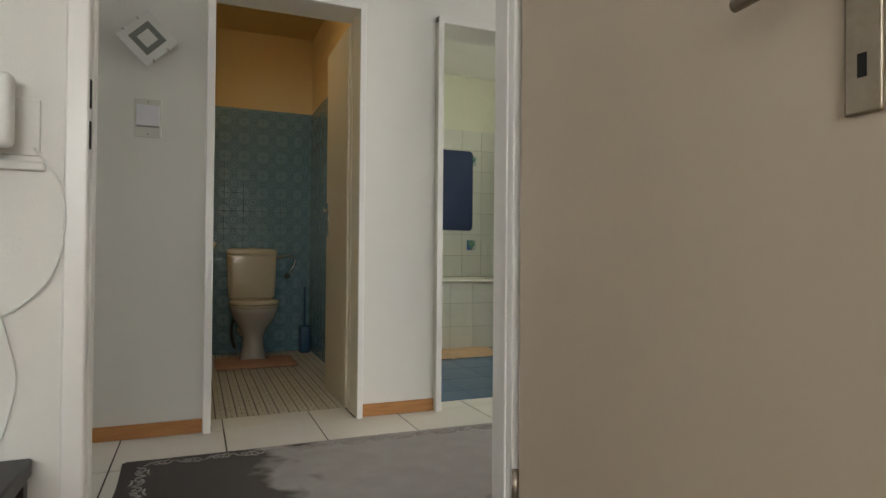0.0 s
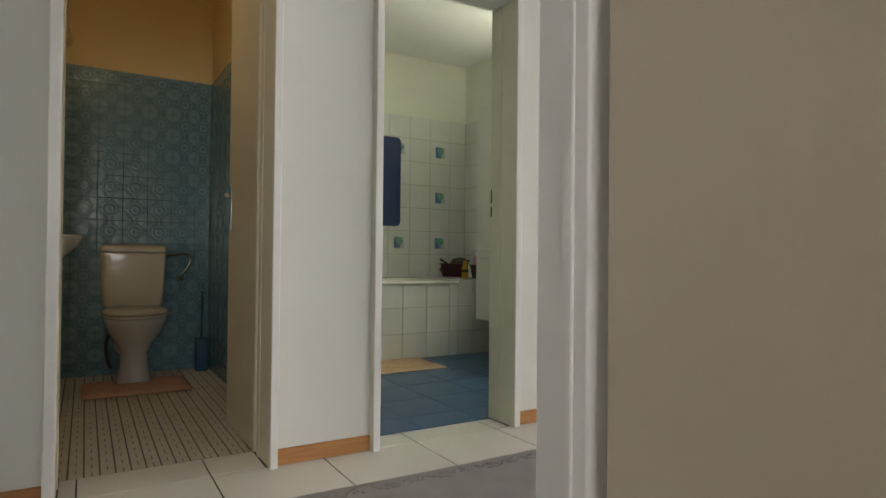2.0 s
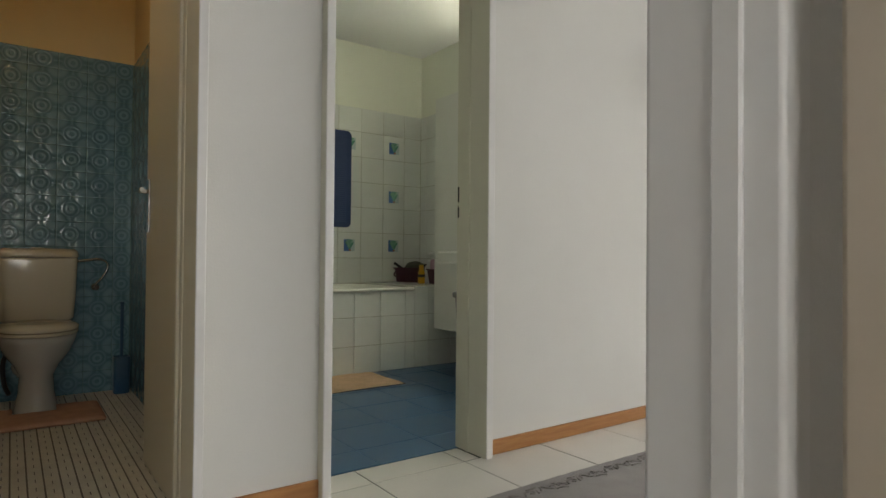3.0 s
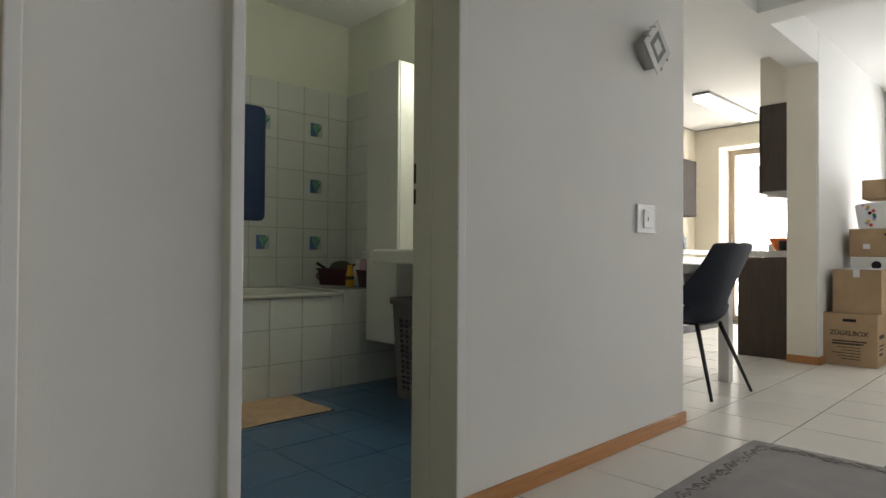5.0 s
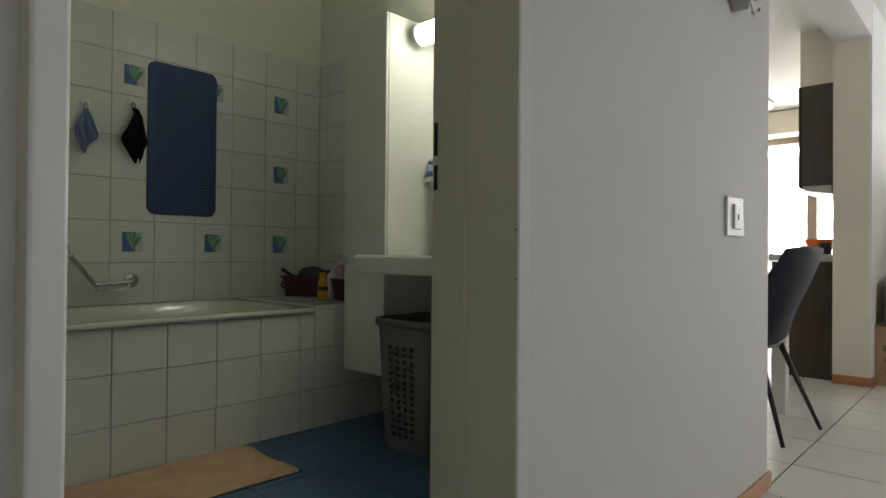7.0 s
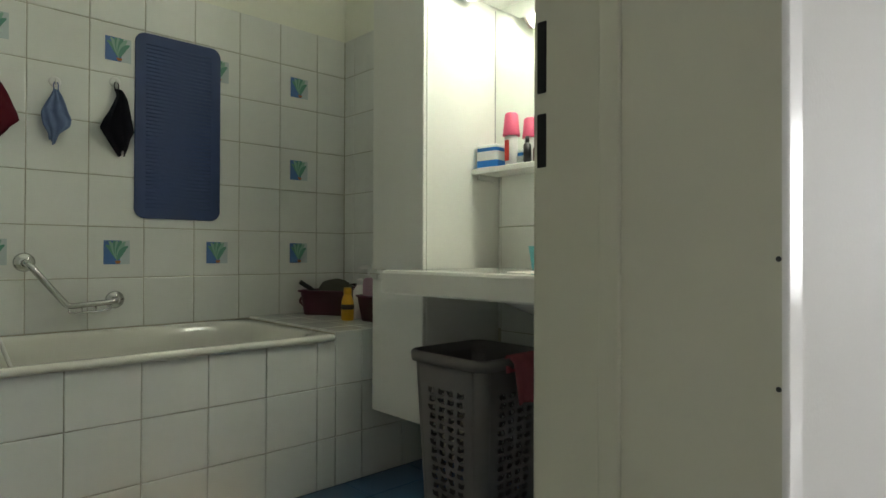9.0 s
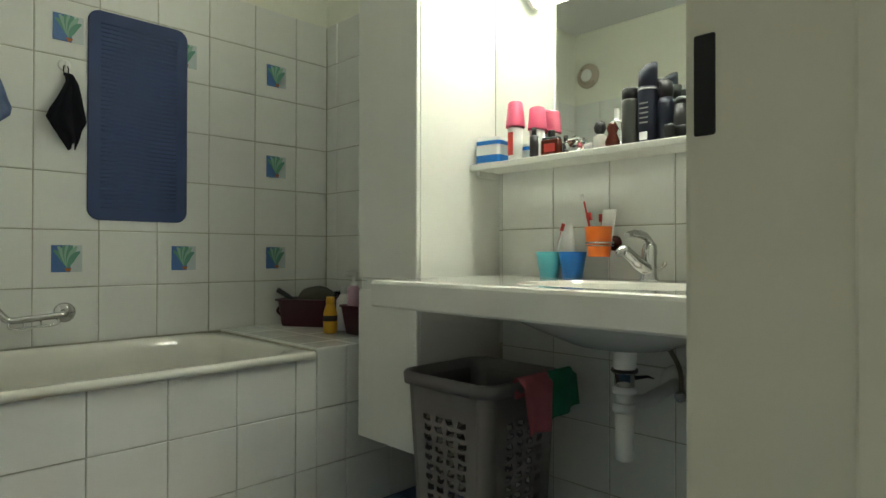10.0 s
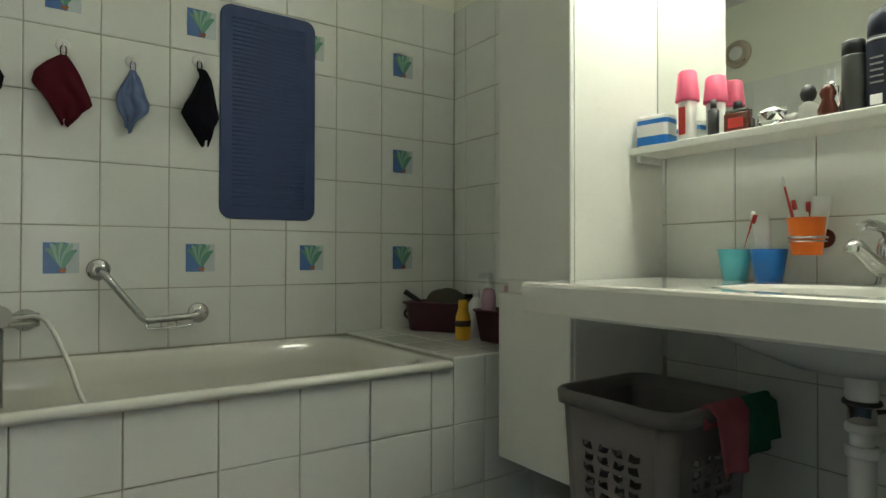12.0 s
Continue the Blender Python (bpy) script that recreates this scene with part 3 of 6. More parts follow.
window("window_1", "y", -3.05, -2.0, 0.1, 0.85, 2.15, STEEL_FRAME, "white framed room window")
# unseen window added at the hall's west end to let fill light in
window("fill_window_2", "x", -3.05, 1.7, 2.7, 0.9, 2.1, STEEL_FRAME, "white framed window added out of view for the hall's fill light")
window("window_3", "x", 8.80, 3.35, 4.805, FL, 2.235, TAUPE, "taupe framed glazed balcony door of the kitchen", (4.0,))
window("window_4", "x", 8.53, 0.4, 2.65, 0.55, 2.3, STEEL_FRAME, "white framed living room window", (1.5,))
structure("backdrop", B(9.6, -3.0, -0.5, 9.65, 6.5, 4.0), OUTSIDE, "overexposed daylight outdoors")
window("window_5", "y", -2.05, 1.5, 4.3, 0.3, 2.3, STEEL_FRAME, "wide white framed living room window", (2.9,))
structure("backdrop", B(-3.0, -4.1, -0.5, 8.0, -4.05, 4.0), OUTSIDE, "overexposed daylight outdoors")

# ---- bathroom ----
P = 0.2178
bx, bz = joints(0.85, 3.2158, 2.82, P), joints(0.566, 2.075, 0.998, P)
tub_len = (0.852, 2.65)


def bathtub():
    t = thing("bathtub", (0, 0, LOW), "cream enamelled bathtub with a rolled rim, built in", "bathtub")
    x0, x1, y0, y1, z = tub_len[0], tub_len[1], 4.88, 5.6795, 0.565 - LOW
    cx, cy, w, d = (x0 + x1) / 2, (y0 + y1) / 2, x1 - x0, y1 - y0
    rings = [rounded(cx, cy, z - 0.024, w - 0.02, d - 0.02, 0.012), rounded(cx, cy, z - 0.024, w, d, 0.02), rounded(cx, cy, z - 0.007, w, d, 0.02), rounded(cx, cy, z, w - 0.012, d - 0.012, 0.02)]
    for inset, h in ((0.075, 0.0), (0.10, -0.004), (0.132, -0.02), (0.15, -0.09), (0.18, -0.25), (0.24, -0.36), (0.36, -0.395)):
        rings.append(rounded(cx, cy + 0.005, z + h, w - inset, d - inset * 0.8, min(0.19, 0.10 + inset * 0.3)))
    part("rim", skin(bmesh.new(), rings[:6], cap0=False, cap1=False), ENAMEL, t, "rolled enamel rim")
    part("basin", skin(bmesh.new(), rings[5:], cap0=False), ENAMEL, t)
    return t


bathtub()
front = tagged(thing("bath_apron", (0, 0, 0), "white tiled front of the built-in bathtub", "tiled apron"), kind="structure")
part("apron_wall", B(0.85, 4.906, LOW, 3.222, 4.95, 0.530), GROUT_LIGHT, front)
part("deck_bed", B(2.654, 4.95, LOW, 3.222, 5.686, 0.566), GROUT_LIGHT, front)
part("deck_bed", B(2.654, 4.906, 0.530, 3.222, 4.95, 0.566), GROUT_LIGHT, front)
tile_field(front, BATH_TILE, (0, 4.898, 0), (1, 0, 0), (0, 0, 1), joints(0.852, 2.654, 2.356, 0.2135), [LOW, 0.152, 0.357, 0.540])
tile_field(front, BATH_TILE, (0, 4.898, 0), (1, 0, 0), (0, 0, 1), joints(2.654, 3.22, 2.783, 0.2135), [LOW, 0.152, 0.357, 0.572])
tile_field(front, BATH_TILE, (0, 0, 0.574), (1, 0, 0), (0, 1, 0), joints(2.656, 3.216, 2.82, P), joints(4.898, 5.678, 5.68 - P, P))

structure("tile_bed", B(0.846, 5.6835, LOW, 3.222, 5.6858, 2.072), GROUT_LIGHT, "pale joint filler behind the wall tiles")
wall_tiles = tile_field(bath_back, BATH_TILE, (0, 5.68, 0), (1, 0, 0), (0, 0, 1), bx, bz)
structure("tile_bed", B(3.2192, 3.195, LOW, 3.2218, 5.6835, 2.072), GROUT_LIGHT, "pale joint filler behind the wall tiles")
tile_field(bath_east, BATH_TILE, (3.216, 0, 0), (0, -1, 0), (0, 0, 1), joints(-4.5145, -3.2, -4.285, 0.2175), joints(LOW, 1.26, 1.0, 0.2165))
tile_field(bath_east, BATH_TILE, (3.216, 0, 0), (0, -1, 0), (0, 0, 1), joints(-5.6798, -4.5145, -4.285, 0.2175), joints(0.575, 2.075, 0.998, P))
bm = bmesh.new()
jy, jz = joints(3.2, 5.678, 5.68, P), joints(LOW, 2.075, 0.998, P)
for a0, a1 in zip(jy, jy[1:]):
    for b0, b1 in zip(jz, jz[1:]):
        box(bm, 0.842, a0 + 0.0015, b0 + 0.0015, 0.850, a1 - 0.0015, b1 - 0.0015)
tagged(structure("wall_tiles_west", bm, BATH_TILE, "white tiled bathroom wall"), kind="structure")
tile_field(bath_floor, BATH_FLOOR, (0, 0, LOW), (1, 0, 0), (0, 1, 0), joints(0.85, 3.22, 1.38, 0.33), joints(3.192, 4.90, 3.40, 0.33))


def motif():
    """Small glazed picture: a palm in a pot before a blue and a pale field."""
    bm = bmesh.new()
    s = 0.051
    box(bm, -s, -0.0012, -s, 0.012, 0.0, s, mi=0)
    box(bm, 0.012, -0.0012, -s, s, 0.0, s, mi=1)
    fronds = ((-62, 0.082, 2), (-38, 0.088, 4), (-16, 0.092, 2), (-4, 0.085, 4), (14, 0.092, 2), (34, 0.086, 4), (58, 0.074, 2))
    for k, (a, ln, mi) in enumerate(fronds):
        y = -0.0015 - 0.00012 * k
        left, right, p = [], [], Vector((0.003, y, -0.034))
        for i in range(7):
            f = i / 6
            t = radians(a * (0.35 + 0.95 * f * f))
            d = Vector((math.sin(t), 0, math.cos(t)))
            w = 0.0022 + 0.0085 * math.sin(math.pi * min(1, f * 0.97)) ** 0.8
            for row, e in ((left, -1), (right, 1)):
                q = p + Vector((d.z, 0, -d.x)) * w * e
                row.append(bm.verts.new((max(0.001 - s, min(s - 0.001, q.x)), y, max(0.001 - s, min(s - 0.001, q.z)))))
            p = p + d * (ln / 6)
        for i in range(6):
            bm.faces.new([left[i], right[i], right[i + 1], left[i + 1]]).material_index = mi
    bm.faces.new([bm.verts.new(p) for p in ((-0.008, -0.0026, -0.036), (0.016, -0.0026, -0.036), (0.011, -0.0026, -0.048), (-0.003, -0.0026, -0.048))]).material_index = 3
    return finish(bm, "palm_motif", [PICT_BLUE, PICT_PALE, PALM, POT, PALM_PALE])


MOTIF = motif()
for cx, cz in ((2.929, 0.889), (2.493, 0.889), (2.058, 0.889), (1.622, 0.889), (1.187, 0.889), (2.929, 1.325), (2.929, 1.761), (2.493, 1.761), (2.058, 1.761), (1.622, 1.761), (1.187, 1.761), (1.187, 1.325)):
    host = min(wall_tiles, key=lambda o: (o.location.x - cx) ** 2 + (o.location.z - cz) ** 2)
    m = new("palm_motif", MOTIF)
    m.parent = host
    m.location = (0, -0.0004, 0)
    tagged(m, "small glazed palm picture in blue and green")


def bath_cabinet(y0, y1, label, top):
    """Tall white bathroom unit in two parts, with a set-back strip between them."""
    c = thing("bathroom_cabinet", (2.790, (y0 + y1) / 2, 0.25), label, "cabinet")
    h = (y1 - y0) / 2
    part("lower_body", B(0.018, -h, 0, 0.425, h, 0.53, bevel=0.003, seg=2), LAMINATE, c)
    part("lower_door", B(0, -h, 0, 0.0165, h, 0.53, bevel=0.004, seg=2), LAMINATE, c)
    part("spacer", B(0.03, -h + 0.012, 0.53, 0.425, h - 0.012, 0.572), LAMINATE, c, "set-back strip between the two parts")
    part("upper_body", B(0.018, -h, 0.572, 0.425, h, top - 0.25, bevel=0.003, seg=2), LAMINATE, c)
    part("upper_door", B(0, -h, 0.572, 0.0165, h, top - 0.25, bevel=0.004, seg=2), LAMINATE, c)
    return c


bath_cabinet(4.525, 4.838, "tall white cabinet over the end of the bathtub", 2.006)
bath_cabinet(3.225, 3.54, "tall white cabinet beside the washbasin", 1.985)


def washbasin():
    """Wide ceramic top with a bowl sunk into it and its belly below."""
    w = thing("washbasin", (2.575, 3.54, 0.753), "wide white ceramic washbasin with a flat shelf", "washbasin")
    X, Y, T = 0.637, 0.950, 0.080
    # top: outer slab with a hole for the bowl
    bm = bmesh.new()
    cx, cy, rx, ry, n = 0.27, 0.30, 0.19, 0.25, 48
    outer, inner = [], []
    for i in range(n):
        a = 2 * math.pi * i / n
        c, s = math.cos(a), math.sin(a)
        inner.append((cx + rx * math.copysign(abs(c) ** 0.75, c), cy + ry * math.copysign(abs(s) ** 0.75, s)))
    square = []
    for i in range(n):
        a = 2 * math.pi * i / n
        c, s = math.cos(a), math.sin(a)
        k = max(abs(c), abs(s))
        u, v = c / k, s / k
        square.append((X / 2 + u * X / 2, Y / 2 + v * Y / 2))
    r = 0.012
    def ins(p, d):
        return (min(max(p[0], d), X - d), min(max(p[1], d), Y - d))
    rings = [[(*ins(p, 0.004), 0) for p in square], [(*p, 0.006) for p in square], [(*p, T - r) for p in square], [(*ins(p, r * 0.3), T - r * 0.3) for p in square], [(*ins(p, r), T) for p in square],
             [(*p, T) for p in inner], [(cx + (p[0] - cx) * 0.97, cy + (p[1] - cy) * 0.97, T - 0.008) for p in inner]]
    for f, h in ((0.93, -0.03), (0.82, -0.075), (0.6, -0.105), (0.15, -0.115)):
        rings.append([(cx + (p[0] - cx) * f, cy + (p[1] - cy) * f, T + h) for p in inner])
    skin(bm, rings, cap0=False)
    for f in bm.faces:
        c = f.calc_center_median()
        f.smooth = ((c.x - cx) / rx) ** 2 + ((c.y - cy) / ry) ** 2 < 1.05
    part("top", bm, CERAMIC, w)
    belly = [(cx, cy, 0.012, rx + 0.06, ry + 0.09), (cx + 0.005, cy, -0.005, rx + 0.045, ry + 0.07), (cx + 0.02, cy, -0.045, rx * 0.9, ry * 0.85), (cx + 0.03, cy, -0.075, rx * 0.6, ry * 0.52), (cx + 0.04, cy, -0.088, 0.05, 0.05)]
    part("belly", loft(bmesh.new(), belly, n=40), CERAMIC, w)
    part("drain_ring", turned([(0, 0.0), (0, 0.032), (0.004, 0.03), (0.004, 0.0001)], n=24), CHROME, w).matrix_basis = pose(cx, cy, T - 0.113)
    return w


washbasin()


def tap():
    t = thing("basin_mixer_tap", (3.071, 3.861, 0.8335), "chrome single-lever mixer tap on the washbasin", "tap")
    t.matrix_basis = pose(3.071, 3.861, 0.8335, 0, 0, -14) @ Matrix.Diagonal((0.92, 0.92, 0.82, 1))
    part("body", loft(bmesh.new(), [(0, 0, 0, 0.027, 0.027), (0, 0, 0.006, 0.027, 0.027), (0.0, 0, 0.02, 0.023, 0.023), (0, 0, 0.07, 0.022, 0.022), (0.002, 0, 0.10, 0.024, 0.023), (0.004, 0, 0.125, 0.02, 0.02), (0.006, 0, 0.135, 0.008, 0.008)], n=20), CHROME, t)
    part("spout", sweep(bmesh.new(), smooth_path([(0.0, 0, 0.035), (-0.05, 0, 0.065), (-0.105, 0, 0.105), (-0.122, 0, 0.103), (-0.126, 0, 0.09)], 6), [0.021] * 7 + [0.018] * 8 + [0.014] * 10, n=14), CHROME, t)
    part("lever", sweep(bmesh.new(), smooth_path([(0.012, 0, 0.125), (-0.02, 0, 0.155), (-0.075, 0, 0.163), (-0.095, 0, 0.155)], 5), [0.012] * 5 + [0.014] * 5 + [0.010] * 6, n=12), CHROME, t)
    part("waste_knob", sweep(bmesh.new(), smooth_path([(0.02, 0.0, 0.04), (0.045, -0.012, 0.045), (0.055, -0.016, 0.065)], 4), [0.004] * 6 + [0.007] * 3, n=8), CHROME, t)
    return t


tap()


def siphon():
    t = thing("basin_drain_trap", (2.926, 3.858, 0.365), "white plastic bottle trap with a chrome collar under the washbasin", "drain")
    part("tailpiece", turned([(0.240, 0.027), (0.25, 0.03), (0.32, 0.032)], n=20), WHITE, t)
    part("collar", turned([(0.196, 0.020), (0.197, 0.026), (0.228, 0.026), (0.232, 0.031), (0.236, 0.031), (0.238, 0.02)], n=24), CHROME, t, "chrome collar")
    part("seal", turned([(0.234, 0.034), (0.237, 0.036), (0.243, 0.034)], n=24), BLACK, t, "black rubber seal")
    part("pull_rod", sweep(bmesh.new(), [(0.02, -0.01, 0.216), (0.06, -0.035, 0.218), (0.075, -0.045, 0.212)], [0.006, 0.004, 0.002], n=8), BLACK, t, "dark pull rod")
    part("cup", turned([(0.0, 0.016), (0.003, 0.021), (0.010, 0.024), (0.128, 0.0255)], n=24), WHITE, t)
    part("nut", turned([(0.128, 0.022), (0.129, 0.030), (0.136, 0.031), (0.150, 0.031), (0.152, 0.029), (0.1525, 0.022)], n=12), WHITE, t)
    part("neck", turned([(0.152, 0.022), (0.180, 0.022)], n=20), WHITE, t)
    part("nut", turned([(0.178, 0.022), (0.179, 0.030), (0.194, 0.031), (0.196, 0.02)], n=12), WHITE, t)
    part("outlet_pipe", sweep(bmesh.new(), smooth_path([(0.018, 0, 0.155), (0.08, -0.012, 0.145), (0.16, -0.02, 0.155), (0.282, -0.02, 0.165)], 5), 0.019, n=16), WHITE, t)
    part("wall_rosette", sweep(bmesh.new(), [(0.262, -0.02, 0.165), (0.276, -0.02, 0.165), (0.284, -0.02, 0.165)], [0.030, 0.050, 0.054], n=24), WHITE, t)
    return t


siphon()
valve = thing("angle_valve", (3.216, 3.800, 0.508), "chrome angle valve on the tiled wall", "valve")
part("rosette", sweep(bmesh.new(), [(0, 0, 0), (-0.008, 0, 0), (-0.02, 0, 0)], [0.034, 0.033, 0.012], n=20), CHROME, valve)
part("body", sweep(bmesh.new(), [(-0.015, 0, 0), (-0.06, 0, 0), (-0.085, 0, 0)], [0.012, 0.013, 0.016], n=16), CHROME, valve)
part("riser", sweep(bmesh.new(), smooth_path([(-0.05, 0.01, 0.01), (-0.055, 0.012, 0.07), (-0.10, 0.02, 0.13), (-0.14, 0.05, 0.20)], 5), 0.007, n=8), BRUSHED, valve)

# mirror, glass shelf and lamp between the two tall units
mirror = thing("wall_mirror", (3.19, 4.041, 1.235), "large frameless mirror between the cabinets", "mirror")
part("mirror_glass", B(0, -0.485, 0, 0.006, 0.483, 0.67, bevel=0.001, seg=1), MIRROR, mirror)
part("backing", B(0.0065, -0.48, 0.004, 0.0255, 0.478, 0.665), GREY_P, mirror)
part("edge_trim", B(-0.003, 0.4835, 0, 0.006, 0.4848, 0.67), GREY_P, mirror, "dark mirror edge")
shelf = thing("mirror_shelf", (3.045, 4.041, 1.205), "white shelf under the mirror, crowded with bottles", "shelf")
part("board", B(0, -0.487, 0, 0.138, 0.483, 0.022, bevel=0.004, seg=2), LAMINATE, shelf)
part("bracket", B(0.02, 0.455, -0.02, 0.13, 0.47, 0.0, bevel=0.002, seg=1), LAMINATE, shelf)
lamp = thing("mirror_lamp", (2.985, 4.04, 1.93), "lit tube lamp on a white canopy above the mirror", "wall lamp")
part("canopy", B(0.055, -0.48, -0.018, 0.231, 0.475, 0.012, bevel=0.004, seg=2), LAMINATE, lamp, "white canopy board over the mirror")
part("diffuser", sweep(bmesh.new(), [(0, -0.445, 0), (0, -0.44, 0), (0, 0.435, 0), (0, 0.44, 0)], [0.042, 0.052, 0.052, 0.042], n=20), LAMP_ON, lamp, "glowing white diffuser")
for y0, y1 in ((0.4405, 0.462), (-0.4405, -0.462)):
    part("end_cap", sweep(bmesh.new(), [(0, y0, 0), (0, y1, 0)], [0.055, 0.050], n=20), WHITE, lamp)
    part("bracket", B(0.045, min(y0, y1), -0.012, 0.060, max(y0, y1), 0.008, bevel=0.002, seg=1), WHITE, lamp)


def laundry_basket():
    t = thing("laundry_basket", (2.888, 4.324, LOW), "grey-brown plastic laundry basket with leaf-shaped holes", "laundry basket")
    H, rnd = 0.56, random.Random(4)
    w0, d0, w1, d1 = 0.30, 0.29, 0.345, 0.345
    corners = ((-1, -1), (1, -1), (1, 1), (-1, 1))
    for k in range(4):
        a, b = corners[k], corners[(k + 1) % 4]
        nrm = Vector(((a[0] + b[0]) / 2, (a[1] + b[1]) / 2, 0))

        def at(u, v):
            w, d = w0 + (w1 - w0) * v, d0 + (d1 - d0) * v
            c = 0.04
            pa, pb = Vector((a[0] * w / 2, a[1] * d / 2, v * H)), Vector((b[0] * w / 2, b[1] * d / 2, v * H))
            e = (pb - pa).normalized()
            pa, pb = pa + e * c, pb - e * c
            return pa.lerp(pb, u)

        bm = bmesh.new()
        us = [0, 0.13, 0.315, 0.5, 0.685, 0.87, 1]
        vs = [0, 0.10] + [0.10 + 0.75 * i / 14 for i in range(1, 15)] + [1.0]
        for i in range(6):
            for j in range(len(vs) - 1):
                q = [at(us[i], vs[j]), at(us[i + 1], vs[j]), at(us[i + 1], vs[j + 1]), at(us[i], vs[j + 1])]
                hole = 1 <= i <= 4 and 1 <= j <= 14
                vq = [bm.verts.new(p) for p in q]
                if not hole:
                    bm.faces.new(vq)
                    continue
                flip = (i + j) % 2
                shape = [(0.16, 0.2), (0.55, 0.12), (0.86, 0.3), (0.88, 0.8), (0.6, 0.72), (0.3, 0.88)]
                if flip:
                    shape = [(1 - x, y) for x, y in reversed(shape)]
                hp = []
                for x, y in shape:
                    x, y = x + rnd.uniform(-0.06, 0.06), y + rnd.uniform(-0.06, 0.06)
                    hp.append(bm.verts.new(q[0].lerp(q[1], x).lerp(q[3].lerp(q[2], x), y)))
                es = [bm.edges.new((vq[m], vq[(m + 1) % 4])) if not bm.edges.get((vq[m], vq[(m + 1) % 4])) else bm.edges.get((vq[m], vq[(m + 1) % 4])) for m in range(4)]
                es += [bm.edges.new((hp[m], hp[(m + 1) % 6])) for m in range(6)]
                bmesh.ops.triangle_fill(bm, edges=es, use_beauty=True, use_dissolve=False)
        bmesh.ops.remove_doubles(bm, verts=bm.verts[:], dist=0.0002)
        ob = part("side_panel", bm, BASKET_GREY, t)
        m = ob.modifiers.new("thickness", "SOLIDIFY")
        m.thickness, m.offset = 0.004, 0
        # rounded corner post
        rings = []
        for v in (0, 0.25, 0.5, 0.75, 1):
            w, d = w0 + (w1 - w0) * v, d0 + (d1 - d0) * v
            cxx, cyy = b[0] * (w / 2 - 0.04), b[1] * (d / 2 - 0.04)
            a0 = math.degrees(math.atan2(b[1], b[0]))
            ring = [(cxx + 0.042 * math.cos(radians(a0 - 45 + s * 15)), cyy + 0.042 * math.sin(radians(a0 - 45 + s * 15)), v * H) for s in range(7)]
            ring += [(cxx + 0.038 * math.cos(radians(a0 + 45 - s * 15)), cyy + 0.038 * math.sin(radians(a0 + 45 - s * 15)), v * H) for s in range(7)]
            rings.append(ring)
        part("corner", skin(bmesh.new(), rings), BASKET_GREY, t)
    part("bottom", skin(bmesh.new(), [rounded(0, 0, 0.0, w0 - 0.005, d0 - 0.005, 0.04), rounded(0, 0, 0.006, w0, d0, 0.04)]), BASKET_GREY, t)
    rim = [rounded(0, 0, H - 0.006, w1 + 0.002, d1 + 0.002, 0.045), rounded(0, 0, H - 0.006, w1 + 0.034, d1 + 0.034, 0.055), rounded(0, 0, H + 0.024, w1 + 0.04, d1 + 0.04, 0.058), rounded(0, 0, H + 0.032, w1 + 0.028, d1 + 0.028, 0.055),
           rounded(0, 0, H + 0.03, w1 + 0.004, d1 + 0.004, 0.045), rounded(0, 0, H - 0.02, w1 - 0.006, d1 - 0.006, 0.045)]
    part("rim", skin(bmesh.new(), rim, cap0=False, cap1=False), BASKET_GREY, t)
    return t


laundry_basket()


def draped_cloth(name, at, turn, w, front_len, back_len, mat, label, seed):
    """A cloth laid over a rim, with soft folds."""
    rnd = random.Random(seed)
    bm = bmesh.new()
    ph = rnd.uniform(0, 6)
    n, path = 12, []
    for k in range(9):
        path.append((-0.012 - 0.004 * k / 8, -back_len * (1 - k / 8)))
    for k in range(7):
        a = math.pi * k / 6
        path.append((0.012 - 0.012 * math.cos(a) - 0.012 + 0.0, 0.012 * math.sin(a)))
    for k in range(1, 13):
        path.append((0.026 + 0.008 * k / 12, -front_len * k / 12))
    rows = []
    for i in range(n + 1):
        u = i / n
        row = []
        for j, (o, z) in enumerate(path):
            low = min(1, max(0, -z / front_len))
            row.append(Vector((o + 0.010 * low * math.sin(u * 9 + ph), (u - 0.5) * w * (1 - 0.12 * low * math.sin(ph)), z - 0.03 * low * u * math.cos(ph))))
        rows.append(row)
    skin(bm, rows, close=False)
    ob = solid(name, bm, mat, label, "cloth", at=at)
    ob.rotation_euler = (0, 0, radians(turn))
    m = ob.modifiers.new("thickness", "SOLIDIFY")
    m.thickness = 0.003
    return ob


draped_cloth("cleaning_cloth", (2.878, 4.124, 0.548), -90, 0.14, 0.145, 0.05, ROSE, "rose cleaning cloth hung over the laundry basket rim", 3)
draped_cloth("cleaning_cloth", (3.008, 4.124, 0.548), -90, 0.125, 0.125, 0.05, GREEN, "green cleaning cloth hung over the laundry basket rim", 5)


def navy_mat():
    t = thing("shower_mat", (2.312, 5.680, 1.449), "navy blue ribbed rubber bath mat stuck to the tiles", "bath mat")
    w, h = 0.379, 0.820
    ring = lambda y, s: [(x, y, z) for x, z, _ in rounded(0, 0, 0, w - s, h - s, 0.045 - s / 2, 7)]
    part("sheet", skin(bmesh.new(), [ring(-0.002, 0.004), ring(-0.004, 0), ring(-0.009, 0), ring(-0.0115, 0.005)]), NAVY_MAT, t)
    rib = skin(bmesh.new(), [[(x, -0.011, -0.0045), (x, -0.0119, -0.001), (x, -0.0119, 0.001), (x, -0.011, 0.0045)] for x in (-0.145, 0.145)])
    mesh = finish(rib, "rib", NAVY_MAT)
    for i in range(44):
        ob = new("rib", mesh)
        ob.parent = t
        ob.location = (0, 0, -0.36 + 0.72 * i / 43)
    return t


navy_mat()


